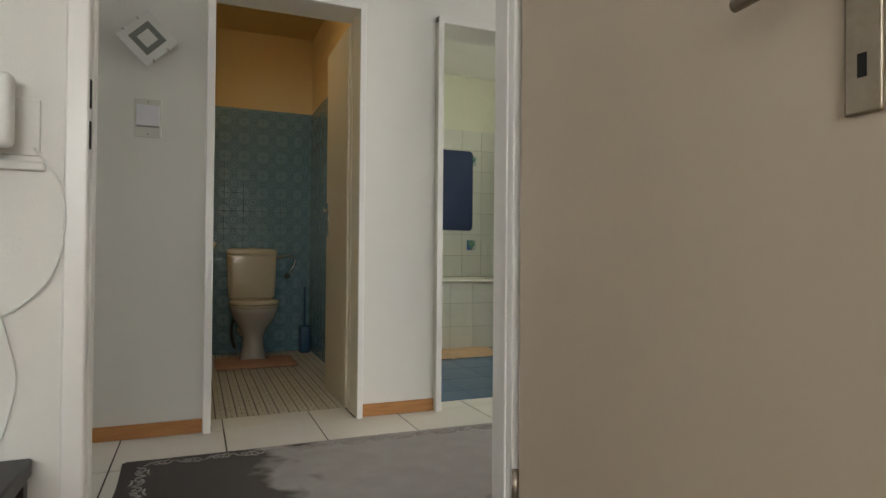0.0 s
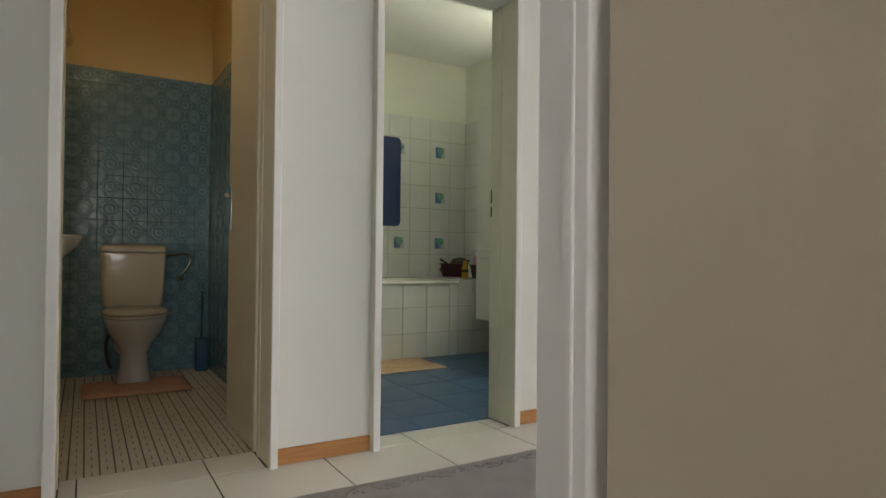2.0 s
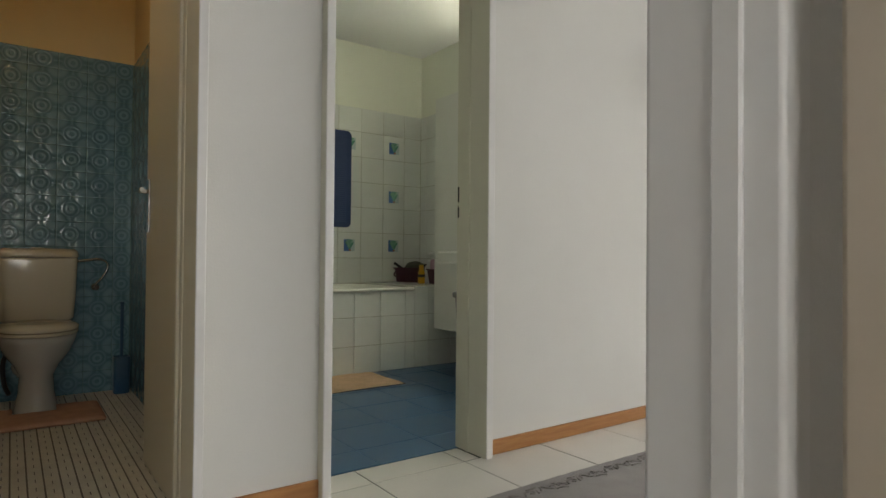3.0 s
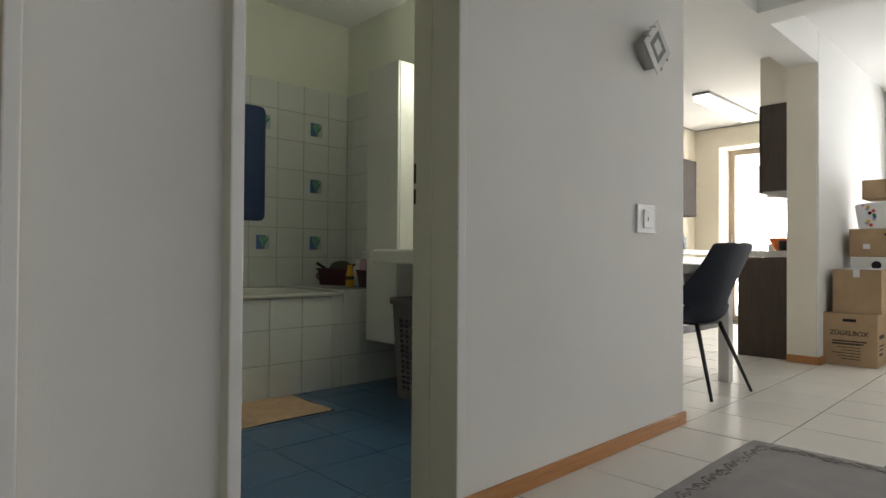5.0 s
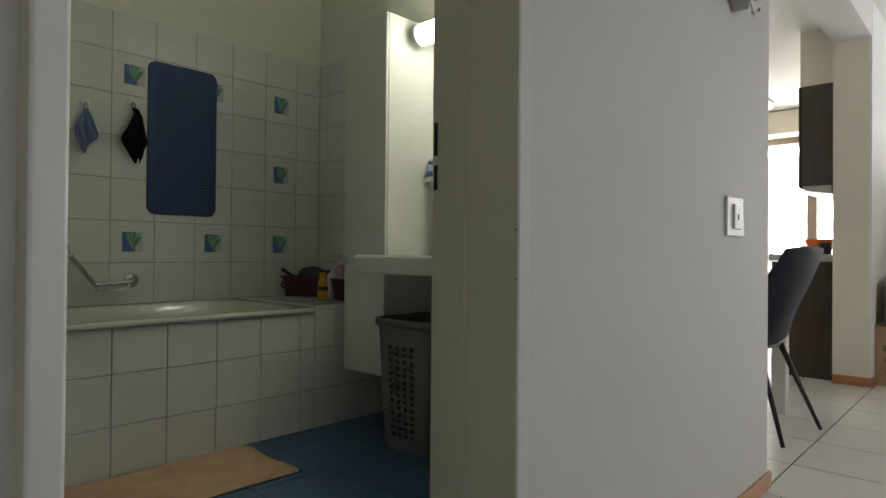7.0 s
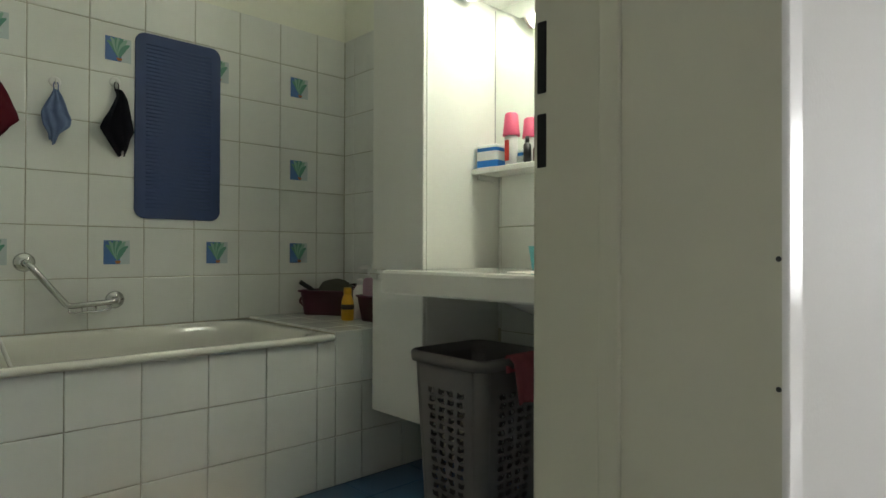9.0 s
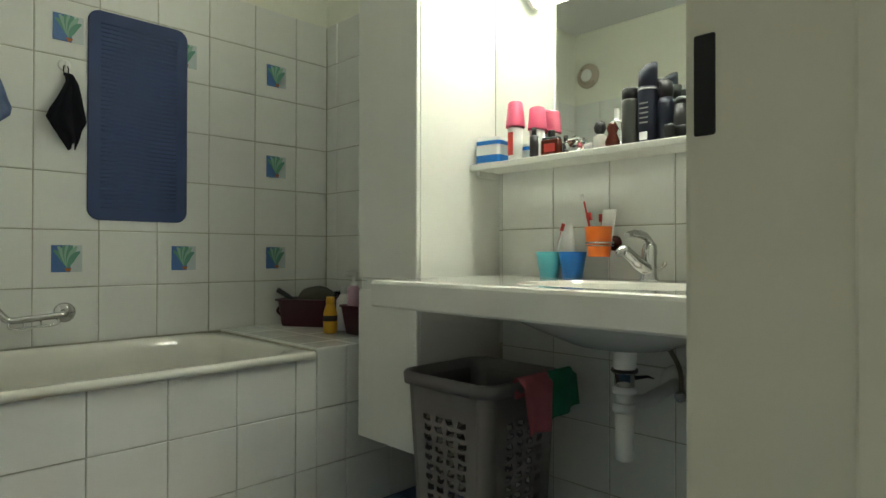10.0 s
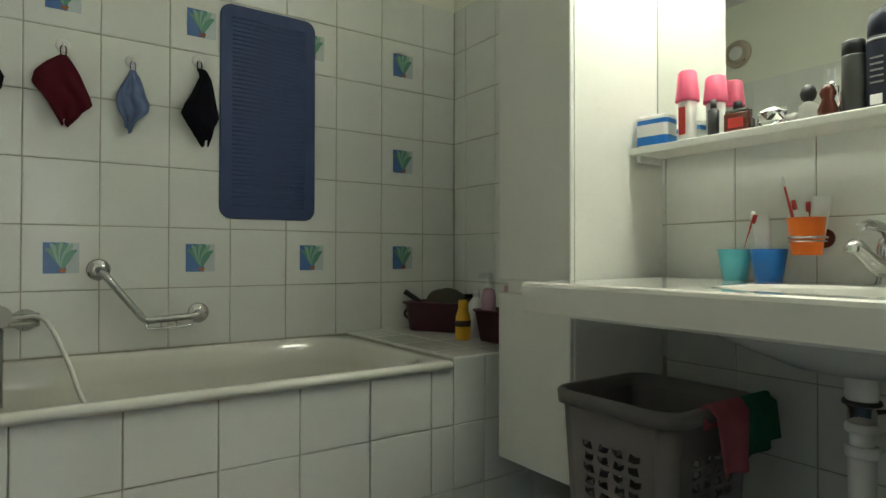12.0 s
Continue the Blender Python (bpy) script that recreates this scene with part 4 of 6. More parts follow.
def hook_and_cloth(x, z, h, left, right, mat, label, seed):
    """left, right: how far the cloth hangs out to either side, from the hook down to its lowest corner."""
    hook = thing("towel_hook", (x, 5.680, z), "small white round wall hook", "hook", "hooks above the bathtub")
    part("disc", sweep(bmesh.new(), [(0, -0.001, 0), (0, -0.005, 0), (0, -0.007, 0)], [0.022, 0.022, 0.016], n=20), WHITE, hook)
    part("prong", sweep(bmesh.new(), smooth_path([(0, -0.006, -0.004), (0, -0.018, -0.012), (0, -0.026, -0.006), (0, -0.027, 0.004)], 4), 0.0035, n=8), WHITE, hook)
    rnd = random.Random(seed)
    rows, n, m = [], 22, 24
    ph, ph2 = rnd.uniform(0, 6.28), rnd.uniform(0, 6.28)
    at = lambda row, v: np.interp(v, np.linspace(0, 1, len(row)), row)
    for j in range(m + 1):
        v = j / m
        a, b = -at(left, v), at(right, v)
        row = []
        for i in range(n + 1):
            u = i / n
            open_ = min(1, v * 2.5)
            fold = (0.008 * math.sin(u * 6 + ph + 2.5 * v) + 0.005 * math.sin(u * 15 + ph2 - 5 * v)) * open_ + 0.009 * noise.noise((u * 3.5, v * 4, seed)) + 0.003 * noise.noise((u * 11, v * 11, seed))
            row.append(Vector((a + (b - a) * u, -0.026 - 0.020 * open_ - fold, -h * v * (1 - 0.10 * (1 - open_)) + 0.012 * math.sin(u * 8 + ph2) * v)))
        rows.append(row)
    c = thing("washcloth", (x, 5.680, z - 0.035), label, "washcloth", "washcloths on hooks")
    ob = part("cloth", skin(bmesh.new(), rows, close=False), mat, c)
    s = ob.modifiers.new("thickness", "SOLIDIFY")
    s.thickness = 0.005
    part("loop", sweep(bmesh.new(), smooth_path([(-0.006, -0.03, -0.01), (-0.008, -0.026, 0.02), (0, -0.022, 0.032), (0.008, -0.026, 0.02), (0.006, -0.03, -0.01)], 4), 0.0022, n=6), mat, c)


hook_and_cloth(2.045, 1.617, 0.275, [0.006, 0.004, 0.018, 0.036, 0.056, 0.067, 0.042, 0.016, -0.008], [0.022, 0.040, 0.044, 0.048, 0.053, 0.060, 0.044, 0.040, 0.028], INK_CLOTH, "black washcloth hanging from a hook", 3)
hook_and_cloth(1.826, 1.575, 0.215, [0.006, 0.020, 0.036, 0.050, 0.048, 0.042, 0.026, 0.022], [0.008, 0.022, 0.030, 0.036, 0.050, 0.046, 0.012, -0.004], SKYB, "pale blue washcloth hanging from a hook", 4)
hook_and_cloth(1.622, 1.590, 0.225, [0.008, 0.050, 0.078, 0.086, 0.062, 0.040, 0.022, 0.004], [0.010, 0.030, 0.048, 0.062, 0.076, 0.084, 0.050, 0.014], WINE, "wine red washcloth hanging from a hook", 5)
hook_and_cloth(1.395, 1.590, 0.220, [0.008, 0.04, 0.06, 0.06, 0.05, 0.03, 0.01], [0.010, 0.030, 0.050, 0.072, 0.066, 0.04, 0.01], INK_CLOTH, "black washcloth hanging from a hook", 8)

bar = thing("grab_bar", (1.728, 5.680, 0.849), "angled chrome grab bar above the bathtub", "grab bar")
for x, z in ((0, 0), (0.322, -0.162)):
    part("rosette", sweep(bmesh.new(), [(x, -0.001, z), (x, -0.008, z), (x, -0.012, z), (x, -0.020, z)], [0.037, 0.037, 0.030, 0.018], n=28), CHROME, bar)
rail = smooth_path([(0, -0.01, 0), (0.003, -0.045, -0.004), (0.020, -0.064, -0.024), (0.070, -0.066, -0.090), (0.118, -0.066, -0.152), (0.132, -0.066, -0.169), (0.152, -0.066, -0.176), (0.20, -0.066, -0.173), (0.29, -0.066, -0.166), (0.314, -0.058, -0.163), (0.322, -0.035, -0.162), (0.322, -0.01, -0.162)], 6)
part("rail", sweep(bmesh.new(), rail, 0.0125, n=16), CHROME, bar)
part("soap_rail", sweep(bmesh.new(), smooth_path([(0.140, -0.066, -0.182), (0.142, -0.072, -0.200), (0.160, -0.076, -0.204), (0.23, -0.078, -0.201), (0.285, -0.072, -0.196), (0.290, -0.066, -0.176)], 5), 0.0045, n=8), CHROME, bar)
for x in (0.185, 0.235):
    part("soap_rail_stay", sweep(bmesh.new(), [(x, -0.067, -0.176), (x, -0.077, -0.202)], 0.003, n=6), CHROME, bar)

mixer = thing("bath_mixer_tap", (1.45, 5.680, 0.695), "chrome bath mixer tap with a metal shower hose", "tap")
part("body", sweep(bmesh.new(), [(-0.115, -0.055, 0), (-0.11, -0.055, 0), (0.11, -0.055, 0), (0.115, -0.055, 0)], [0.018, 0.023, 0.023, 0.018], n=18), CHROME, mixer)
for x in (-0.075, 0.075):
    part("rosette", sweep(bmesh.new(), [(x, -0.001, -0.005), (x, -0.012, -0.005), (x, -0.03, -0.003), (x, -0.05, 0)], [0.036, 0.034, 0.018, 0.018], n=20), CHROME, mixer)
part("lever", sweep(bmesh.new(), smooth_path([(0, -0.06, 0.02), (0, -0.075, 0.05), (0, -0.13, 0.062), (0, -0.16, 0.055)], 4), [0.018] * 4 + [0.013] * 5 + [0.008] * 4, n=12), CHROME, mixer)
part("spout", sweep(bmesh.new(), smooth_path([(0, -0.06, -0.015), (0, -0.12, -0.02), (0, -0.17, -0.035)], 4), [0.018] * 9, n=12), CHROME, mixer)
hose = [Vector(p) for p in smooth_path([(0.06, -0.07, 0.005), (0.10, -0.085, 0.012), (0.135, -0.10, -0.01), (0.18, -0.13, -0.11), (0.215, -0.17, -0.22), (0.245, -0.22, -0.31), (0.20, -0.28, -0.40)], 22)]
part("hose", sweep(bmesh.new(), hose, [0.0085 if i % 2 else 0.0066 for i in range(len(hose))], n=8), SATIN, mixer, "ribbed metal shower hose")
shower = thing("hand_shower", (1.46, 5.60, 0.56), "grey chrome hand shower hanging by the bath tap", "hand shower")
part("handle", sweep(bmesh.new(), smooth_path([(0, 0, 0.12), (0, -0.01, 0.0), (0, -0.03, -0.12)], 6), [0.014] * 13, n=12), CHROME, shower)
part("head", sweep(bmesh.new(), [(0, -0.02, 0.12), (0, -0.05, 0.15), (0, -0.06, 0.155)], [0.018, 0.035, 0.036], n=20), CHROME, shower)

# bath mat
bm, rows = bmesh.new(), []
for i in range(45):
    row = []
    for j in range(25):
        u, v = i / 44, j / 24
        edge = min(1, 12 * min(u, 1 - u, v * 0.6, (1 - v) * 0.6))
        row.append(Vector((1.42 + 0.86 * u + 0.006 * math.sin(9 * v), 4.432 + 0.455 * v + 0.005 * math.sin(11 * u), LOW + 0.004 + 0.017 * edge ** 0.5 + (0.0045 * math.sin(u * 38 + 3 * math.sin(v * 15)) * math.sin(v * 27 + 2 * math.sin(u * 17)) + 0.003 * noise.noise((u * 30, v * 18, 0))) * edge)))
    rows.append(row)
skin(bm, rows, close=False)
rug_b = thing("bath_mat", (0, 0, 0), "apricot tufted bath mat lying before the bathtub", "bath mat")
part("tufted_top", bm, MAT_ORANGE, rug_b)
part("backing", B(1.418, 4.428, LOW, 2.284, 4.89, LOW + 0.0055, bevel=0.002, seg=1), BLACK, rug_b, "dark rubber backing")

# things on the tiled deck
DECK = 0.575


def bottle(name, at, profile, mat, label, cap=None, cap_mat=None, band=None, band_mat=None, squash=1.0, n=18):
    """A bottle or can of given profile; cap and band are profiles of their own."""
    b = thing(name, at, label, "bottle")
    ring = lambda pr: loft(bmesh.new(), [(0, 0, z, r * squash, r) for z, r in pr], n=n)
    part("body", ring(profile), mat, b)
    if cap:
        part("cap", ring(cap), cap_mat, b)
    if band:
        part("print_band", ring(band), band_mat, b, "printed band")
    return b


tub1 = thing("storage_basket", (3.02, 5.50, DECK), "burgundy plastic basket with bath toys on the tub deck", "basket")
tub1.matrix_basis = pose(3.01, 5.50, DECK, 0, 0, -60) @ Matrix.Diagonal((1.15, 1.15, 1.08, 1))
part("bowl", skin(bmesh.new(), [rounded(0, 0, 0, 0.20, 0.12, 0.02), rounded(0, 0, 0.002, 0.205, 0.125, 0.02), rounded(0, 0, 0.105, 0.235, 0.15, 0.03), rounded(0, 0, 0.108, 0.255, 0.17, 0.035), rounded(0, 0, 0.116, 0.255, 0.17, 0.035), rounded(0, 0, 0.116, 0.228, 0.144, 0.03), rounded(0, 0, 0.012, 0.195, 0.115, 0.02)]), BURGUNDY, tub1)
part("handle", sweep(bmesh.new(), smooth_path([(-0.11, 0, 0.11), (-0.15, 0, 0.06), (-0.12, 0, 0.03)], 5), 0.006, n=8), BURGUNDY, tub1)
brush = thing("bath_brush", (2.955, 5.60, DECK + 0.10), "black handled brush leaning in the basket", "brush")
part("handle", sweep(bmesh.new(), smooth_path([(0.05, -0.03, 0.0), (0.0, 0.0, 0.03), (-0.05, 0.02, 0.065)], 5), [0.008] * 5 + [0.012] * 6, n=10), BLACK, brush)
bm = bmesh.new()
bmesh.ops.create_icosphere(bm, subdivisions=4, radius=0.075)
for v in bm.verts:
    d = 1 + 0.10 * noise.noise(v.co * 60) + 0.05 * noise.noise(v.co * 140)
    v.co = Vector((v.co.x * 1.25 * d, v.co.y * 0.8 * d, v.co.z * 0.75 * d))
for f in bm.faces:
    f.smooth = True
sponge = solid("bath_sponge", bm, plain("grey_green_net", (0.085, 0.085, 0.06), 0.95), "grey-green net sponge bulging out of the basket", "sponge", at=(3.04, 5.49, DECK + 0.125))
sponge.rotation_euler = (0, 0, radians(-60))
bottle("shampoo_bottle", (2.915, 5.20, DECK), [(0, 0.024), (0.004, 0.029), (0.06, 0.03), (0.09, 0.028), (0.115, 0.02), (0.122, 0.016)], YELLOW, "yellow bottle with a dark printed mark", [(0.122, 0.019), (0.15, 0.018), (0.153, 0.015)], YELLOW, [(0.052, 0.0302), (0.075, 0.0302)], CARD_INK)
tub2 = thing("storage_tub", (3.02, 5.09, DECK), "burgundy plastic tub holding bottles on the tub deck", "basket")
part("bowl", skin(bmesh.new(), [rounded(0, 0, 0, 0.13, 0.13, 0.02), rounded(0, 0, 0.11, 0.16, 0.16, 0.02), rounded(0, 0, 0.112, 0.175, 0.175, 0.025), rounded(0, 0, 0.12, 0.175, 0.175, 0.025), rounded(0, 0, 0.12, 0.152, 0.152, 0.02), rounded(0, 0, 0.008, 0.122, 0.122, 0.015)]), BURGUNDY, tub2)
b = bottle("lotion_bottle", (2.985, 5.13, DECK + 0.01), [(0, 0.026), (0.15, 0.028), (0.18, 0.024), (0.19, 0.014)], LILAC, "lilac lotion bottle with a white pump", [(0.19, 0.016), (0.205, 0.016), (0.207, 0.006), (0.235, 0.006)], WHITE)
part("pump_head", sweep(bmesh.new(), [(0.01, 0, 0.238), (-0.03, 0.01, 0.238), (-0.045, 0.013, 0.232)], [0.011, 0.008, 0.006], n=10), WHITE, b)
bottle("soap_bottle", (3.02, 5.25, DECK), [(0, 0.032), (0.13, 0.033), (0.15, 0.02), (0.16, 0.012)], WHITE, "white bottle with a pump on the tub deck", [(0.16, 0.015), (0.19, 0.013)], WHITE)
bottle("conditioner_bottle", (3.05, 5.085, DECK + 0.01), [(0, 0.024), (0.15, 0.024), (0.17, 0.02)], WHITE, "pale bottle standing in the burgundy tub", [(0.17, 0.021), (0.2, 0.02)], LILAC)
bottle("drinking_glass", (3.10, 5.40, DECK), [(0, 0.03), (0.16, 0.036)], glass("pale_green_glass", (0.8, 0.92, 0.88), 0.05), "pale green glass jar behind the bottles")

# ---- things on the mirror shelf and the washbasin ----
S = 1.2275
pack = thing("tissue_pack", (3.096, 4.461, S), "blue and white plastic pack on the mirror shelf", "pack", turn=8)
part("pack_body", B(-0.035, -0.05, 0, 0.035, 0.05, 0.095, bevel=0.012, seg=3), WHITE, pack)
part("blue_print", skin(bmesh.new(), [rounded(0, 0, 0.004, 0.0712, 0.1012, 0.013), rounded(0, 0, 0.03, 0.0716, 0.1016, 0.013)], cap0=False, cap1=False), BLUE, pack, "blue printed wave")
part("blue_print", skin(bmesh.new(), [rounded(0, 0, 0.066, 0.0712, 0.1012, 0.013), rounded(0, 0, 0.080, 0.0705, 0.1005, 0.013)], cap0=False, cap1=False), BLUE, pack, "blue printed wave")
tube1 = bottle("mouthwash_bottle", (3.101, 4.361, S), [(0, 0.024), (0.115, 0.026), (0.118, 0.02)], WHITE, "white and red bottle with a pink cup as a cap", [(0.118, 0.0335), (0.124, 0.0335), (0.20, 0.026), (0.207, 0.02)], PINK)
part("print_block", B(-0.0265, -0.010, 0.02, -0.0245, 0.012, 0.10, bevel=0.0008, seg=1), RED, tube1, "red block of print")
bottle("mouthwash_bottle", (3.146, 4.301, S), [(0, 0.024), (0.105, 0.026), (0.108, 0.02)], WHITE, "white bottle with a pink cup as a cap", [(0.108, 0.033), (0.114, 0.033), (0.18, 0.027), (0.186, 0.02)], PINK)
bottle("perfume_bottle", (3.096, 4.278, S), [(0, 0.015), (0.075, 0.015), (0.08, 0.008)], BLACK, "slim black perfume bottle on the mirror shelf", [(0.08, 0.008), (0.105, 0.008)], BLACK)
pf = thing("perfume_bottle", (3.101, 4.211, S), "dark red perfume bottle with a black cap", "bottle", turn=5)
part("body", B(-0.014, -0.034, 0, 0.014, 0.034, 0.058, bevel=0.006, seg=2), MAROON, pf)
part("shoulder", B(-0.013, -0.030, 0.055, 0.013, 0.030, 0.065, bevel=0.004, seg=2), BLACK, pf)
part("cap", turned([(0.063, 0.012), (0.085, 0.012), (0.087, 0.01)], n=14), BLACK, pf)
part("print_block", B(-0.0158, -0.02, 0.015, -0.0138, 0.02, 0.042, bevel=0.0008, seg=1), RED, pf, "red print")
cr = bmesh.new()
bmesh.ops.create_icosphere(cr, subdivisions=1, radius=0.036)
for v in cr.verts:
    v.co = Vector((v.co.x * 0.8, v.co.y * 1.15, v.co.z * 0.8))
crystal = thing("perfume_bottle", (3.101, 4.121, S + 0.029), "faceted crystal perfume bottle lying on the shelf", "bottle")
part("flask", cr, GLASS, crystal)
part("stopper", turned([(-0.012, 0.01), (0.012, 0.014), (0.016, 0.01)], n=6), FROST, crystal).matrix_basis = pose(-0.005, -0.05, -0.014, 90, 0, 0)
b = bottle("perfume_bottle", (3.106, 4.036, S), [(0, 0.02), (0.004, 0.022), (0.04, 0.022), (0.05, 0.01)], FROST, "small square clear perfume bottle with a black ball cap", [(0.05, 0.009), (0.058, 0.016), (0.07, 0.019), (0.085, 0.015), (0.093, 0.004)], BLACK)
bottle("perfume_bottle", (3.146, 4.001, S), [(0, 0.018), (0.085, 0.018), (0.095, 0.008)], GLASS, "slim clear perfume spray bottle", [(0.095, 0.009), (0.13, 0.008)], FROST)
bottle("perfume_bottle", (3.096, 3.988, S), [(0, 0.02), (0.02, 0.022), (0.045, 0.013), (0.06, 0.018), (0.075, 0.012), (0.082, 0.004)], MAROON, "curved brown glass perfume bottle")
bottle("spray_can", (3.116, 3.941, S), [(0, 0.024), (0.004, 0.025), (0.135, 0.025), (0.14, 0.024)], CHARCOAL, "charcoal grey spray can on the mirror shelf", [(0.14, 0.0245), (0.17, 0.0245), (0.174, 0.021)], BLACK)
b = bottle("shampoo_bottle", (3.121, 3.888, S), [(0, 0.027), (0.004, 0.029), (0.15, 0.029), (0.165, 0.027), (0.168, 0.027)], DEEP_BLUE, "tall navy bottle with a white label strip", None, None, [(0.158, 0.0296), (0.163, 0.029)], GREY_P)
bm = loft(bmesh.new(), [(0, 0, 0.168, 0.027, 0.027), (0, 0, 0.205, 0.027, 0.027), (0, 0, 0.225, 0.024, 0.027)], n=18)
for v in bm.verts:
    if v.co.z > 0.2:
        v.co.z += v.co.y * -0.5
part("cap", bm, DEEP_BLUE, b, "slanted navy cap")
part("barcode", B(-0.0305, -0.012, 0.012, -0.0285, 0.012, 0.035, bevel=0.0005, seg=1), WHITE, b, "white label")
for k in range(5):
    part("print_bar", B(-0.0302, -0.014, 0.06 + 0.014 * k, -0.029, 0.012, 0.064 + 0.014 * k), GREY_P, b)
bottle("shampoo_bottle", (3.126, 3.836, S), [(0, 0.024), (0.11, 0.024), (0.13, 0.018)], DEEP_BLUE, "dark navy bottle with a ridged cap", [(0.13, 0.018), (0.15, 0.022), (0.175, 0.018), (0.178, 0.01)], BLACK)
bottle("shampoo_bottle", (3.146, 3.858, S), [(0, 0.024), (0.14, 0.024), (0.15, 0.02)], BLACK, "black bottle at the back of the shelf", [(0.15, 0.02), (0.19, 0.02)], BLACK)
bottle("deodorant_stick", (3.116, 3.786, S), [(0, 0.022), (0.07, 0.022), (0.073, 0.02), (0.1, 0.02)], BLACK, "black stepped deodorant stick", [(0.1, 0.018), (0.115, 0.018), (0.122, 0.012)], BLACK)


def shaver(at, turn, mat, label):
    s = thing("electric_shaver", at, label, "shaver", turn=turn)
    part("body", skin(bmesh.new(), [[(x, y, z) for x, z, _ in rounded(0, 0.019, 0, w, h, 0.008, 4)] for y, w, h in ((-0.055, 0.022, 0.02), (-0.045, 0.034, 0.032), (0.02, 0.036, 0.036), (0.05, 0.03, 0.03))]), mat, s)
    part("shaving_head", skin(bmesh.new(), [[(x, y, z) for x, z, _ in rounded(0, 0.021, 0, w, h, 0.008, 4)] for y, w, h in ((0.05, 0.03, 0.03), (0.058, 0.04, 0.04), (0.078, 0.038, 0.036))]), BLACK, s)
    part("switch", B(-0.006, -0.02, 0.036, 0.006, 0.0, 0.0405, bevel=0.0015, seg=1), BLACK, s)


shaver((3.096, 3.741, S), 20, BLACK, "black electric shaver lying on the shelf")
shaver((3.101, 3.681, S), 16, PALE_BLUE, "pale blue electric shaver lying on the shelf")
cable = thing("shaver_cable", (3.036, 3.636, S), "thin black cable looping over the shelf edge", "cable")
part("wire", sweep(bmesh.new(), smooth_path([(0.06, -0.03, 0.004), (0.02, -0.01, 0.006), (-0.012, 0.05, -0.004), (-0.016, 0.06, -0.03), (-0.012, 0.02, -0.045), (-0.008, -0.04, -0.035), (0.0, -0.07, 0.004)], 8), 0.002, n=6), BLACK, cable)

BAS = 0.8335


def cup(name, at, r0, r1, h, mat, label):
    c = thing(name, at, label, "cup")
    part("wall", turned([(0, r0), (h, r1), (h + 0.001, r1 - 0.001), (h, r1 - 0.002), (0.004, r0 - 0.002)], n=28), mat, c)
    return c


def toothbrush(at, tip, mat, label, head=WHITE):
    t = thing("toothbrush", at, label, "toothbrush")
    a, d = Vector((0, 0, 0)), Vector(tip)
    part("handle", sweep(bmesh.new(), smooth_path([a, d * 0.5 + Vector((0.002, 0, 0)), d], 5), [0.0045] * 5 + [0.004] * 3 + [0.003] * 3, n=8), mat, t)
    e = d.normalized()
    part("bristles", sweep(bmesh.new(), [d - e * 0.002 + Vector((-0.006, 0, 0)), d + e * 0.022 + Vector((-0.006, 0, 0))], 0.006, n=8), head, t)


cup("toothbrush_cup", (3.101, 4.221, BAS), 0.030, 0.043, 0.083, CYAN, "turquoise plastic cup on the washbasin")
cup("toothbrush_cup", (3.101, 4.131, BAS), 0.031, 0.044, 0.083, BLUE, "bright blue plastic cup on the washbasin")
toothbrush((3.096, 4.216, BAS + 0.008), (0.01, -0.045, 0.145), WHITE, "white toothbrush leaning in a cup", RED)
toothbrush((3.106, 4.216, BAS + 0.008), (0.02, -0.03, 0.155), RED, "red and white toothbrush leaning in a cup")
tp = thing("toothpaste_tube", (3.106, 4.136, BAS + 0.008), "white toothpaste tube standing in the blue cup", "tube")
part("tube", skin(bmesh.new(), [[(x, y, z) for x, y, _ in ellipse(0, 0.02 * z / 0.16, z, a, c, 14)] for z, a, c in ((0, 0.012, 0.012), (0.03, 0.016, 0.018), (0.10, 0.012, 0.021), (0.165, 0.002, 0.024))]), WHITE, tp)
cup("toothbrush_cup", (3.116, 4.046, 0.9015), 0.033, 0.044, 0.092, ORANGE, "orange plastic cup in a wall holder")
holder = thing("cup_holder", (3.216, 4.046, 0.945), "chrome wall ring holding the orange cup", "holder")
part("ring", sweep(bmesh.new(), [(-0.096 + 0.0415 * math.cos(radians(a)), 0.0415 * math.sin(radians(a)), 0) for a in range(0, 361, 15)], 0.0035, n=8), CHROME, holder)
part("ring", sweep(bmesh.new(), [(-0.096 + 0.0412 * math.cos(radians(a)), 0.0412 * math.sin(radians(a)), -0.009) for a in range(0, 361, 15)], 0.002, n=6), CHROME, holder)
part("arm", sweep(bmesh.new(), [(-0.054, 0, 0), (-0.012, 0, 0), (-0.008, 0, 0), (-0.001, 0, 0)], [0.008, 0.008, 0.024, 0.025], n=16), MAROON, holder, "dark red wall bracket")
toothbrush((3.116, 4.061, 0.912), (-0.005, 0.035, 0.165), RED, "red striped toothbrush in the orange cup", WHITE)
toothbrush((3.111, 4.046, 0.912), (0.0, 0.022, 0.105), WHITE, "short white toothbrush in the orange cup", RED)
toothbrush((3.121, 4.036, 0.912), (0.012, 0.01, 0.10), RED, "short red toothbrush in the orange cup", RED)
tp = thing("toothpaste_tube", (3.126, 4.031, 0.912), "white toothpaste tube standing in the orange cup", "tube")
part("tube", skin(bmesh.new(), [[(x, y - 0.12 * z, z) for x, y, _ in ellipse(0, 0, z, a, c, 14)] for z, a, c in ((0, 0.012, 0.012), (0.03, 0.016, 0.018), (0.09, 0.012, 0.021), (0.135, 0.002, 0.024))]), WHITE, tp)
disp = thing("soap_dispenser", (3.066, 3.631, BAS), "white automatic soap dispenser with pink soap", "soap dispenser")
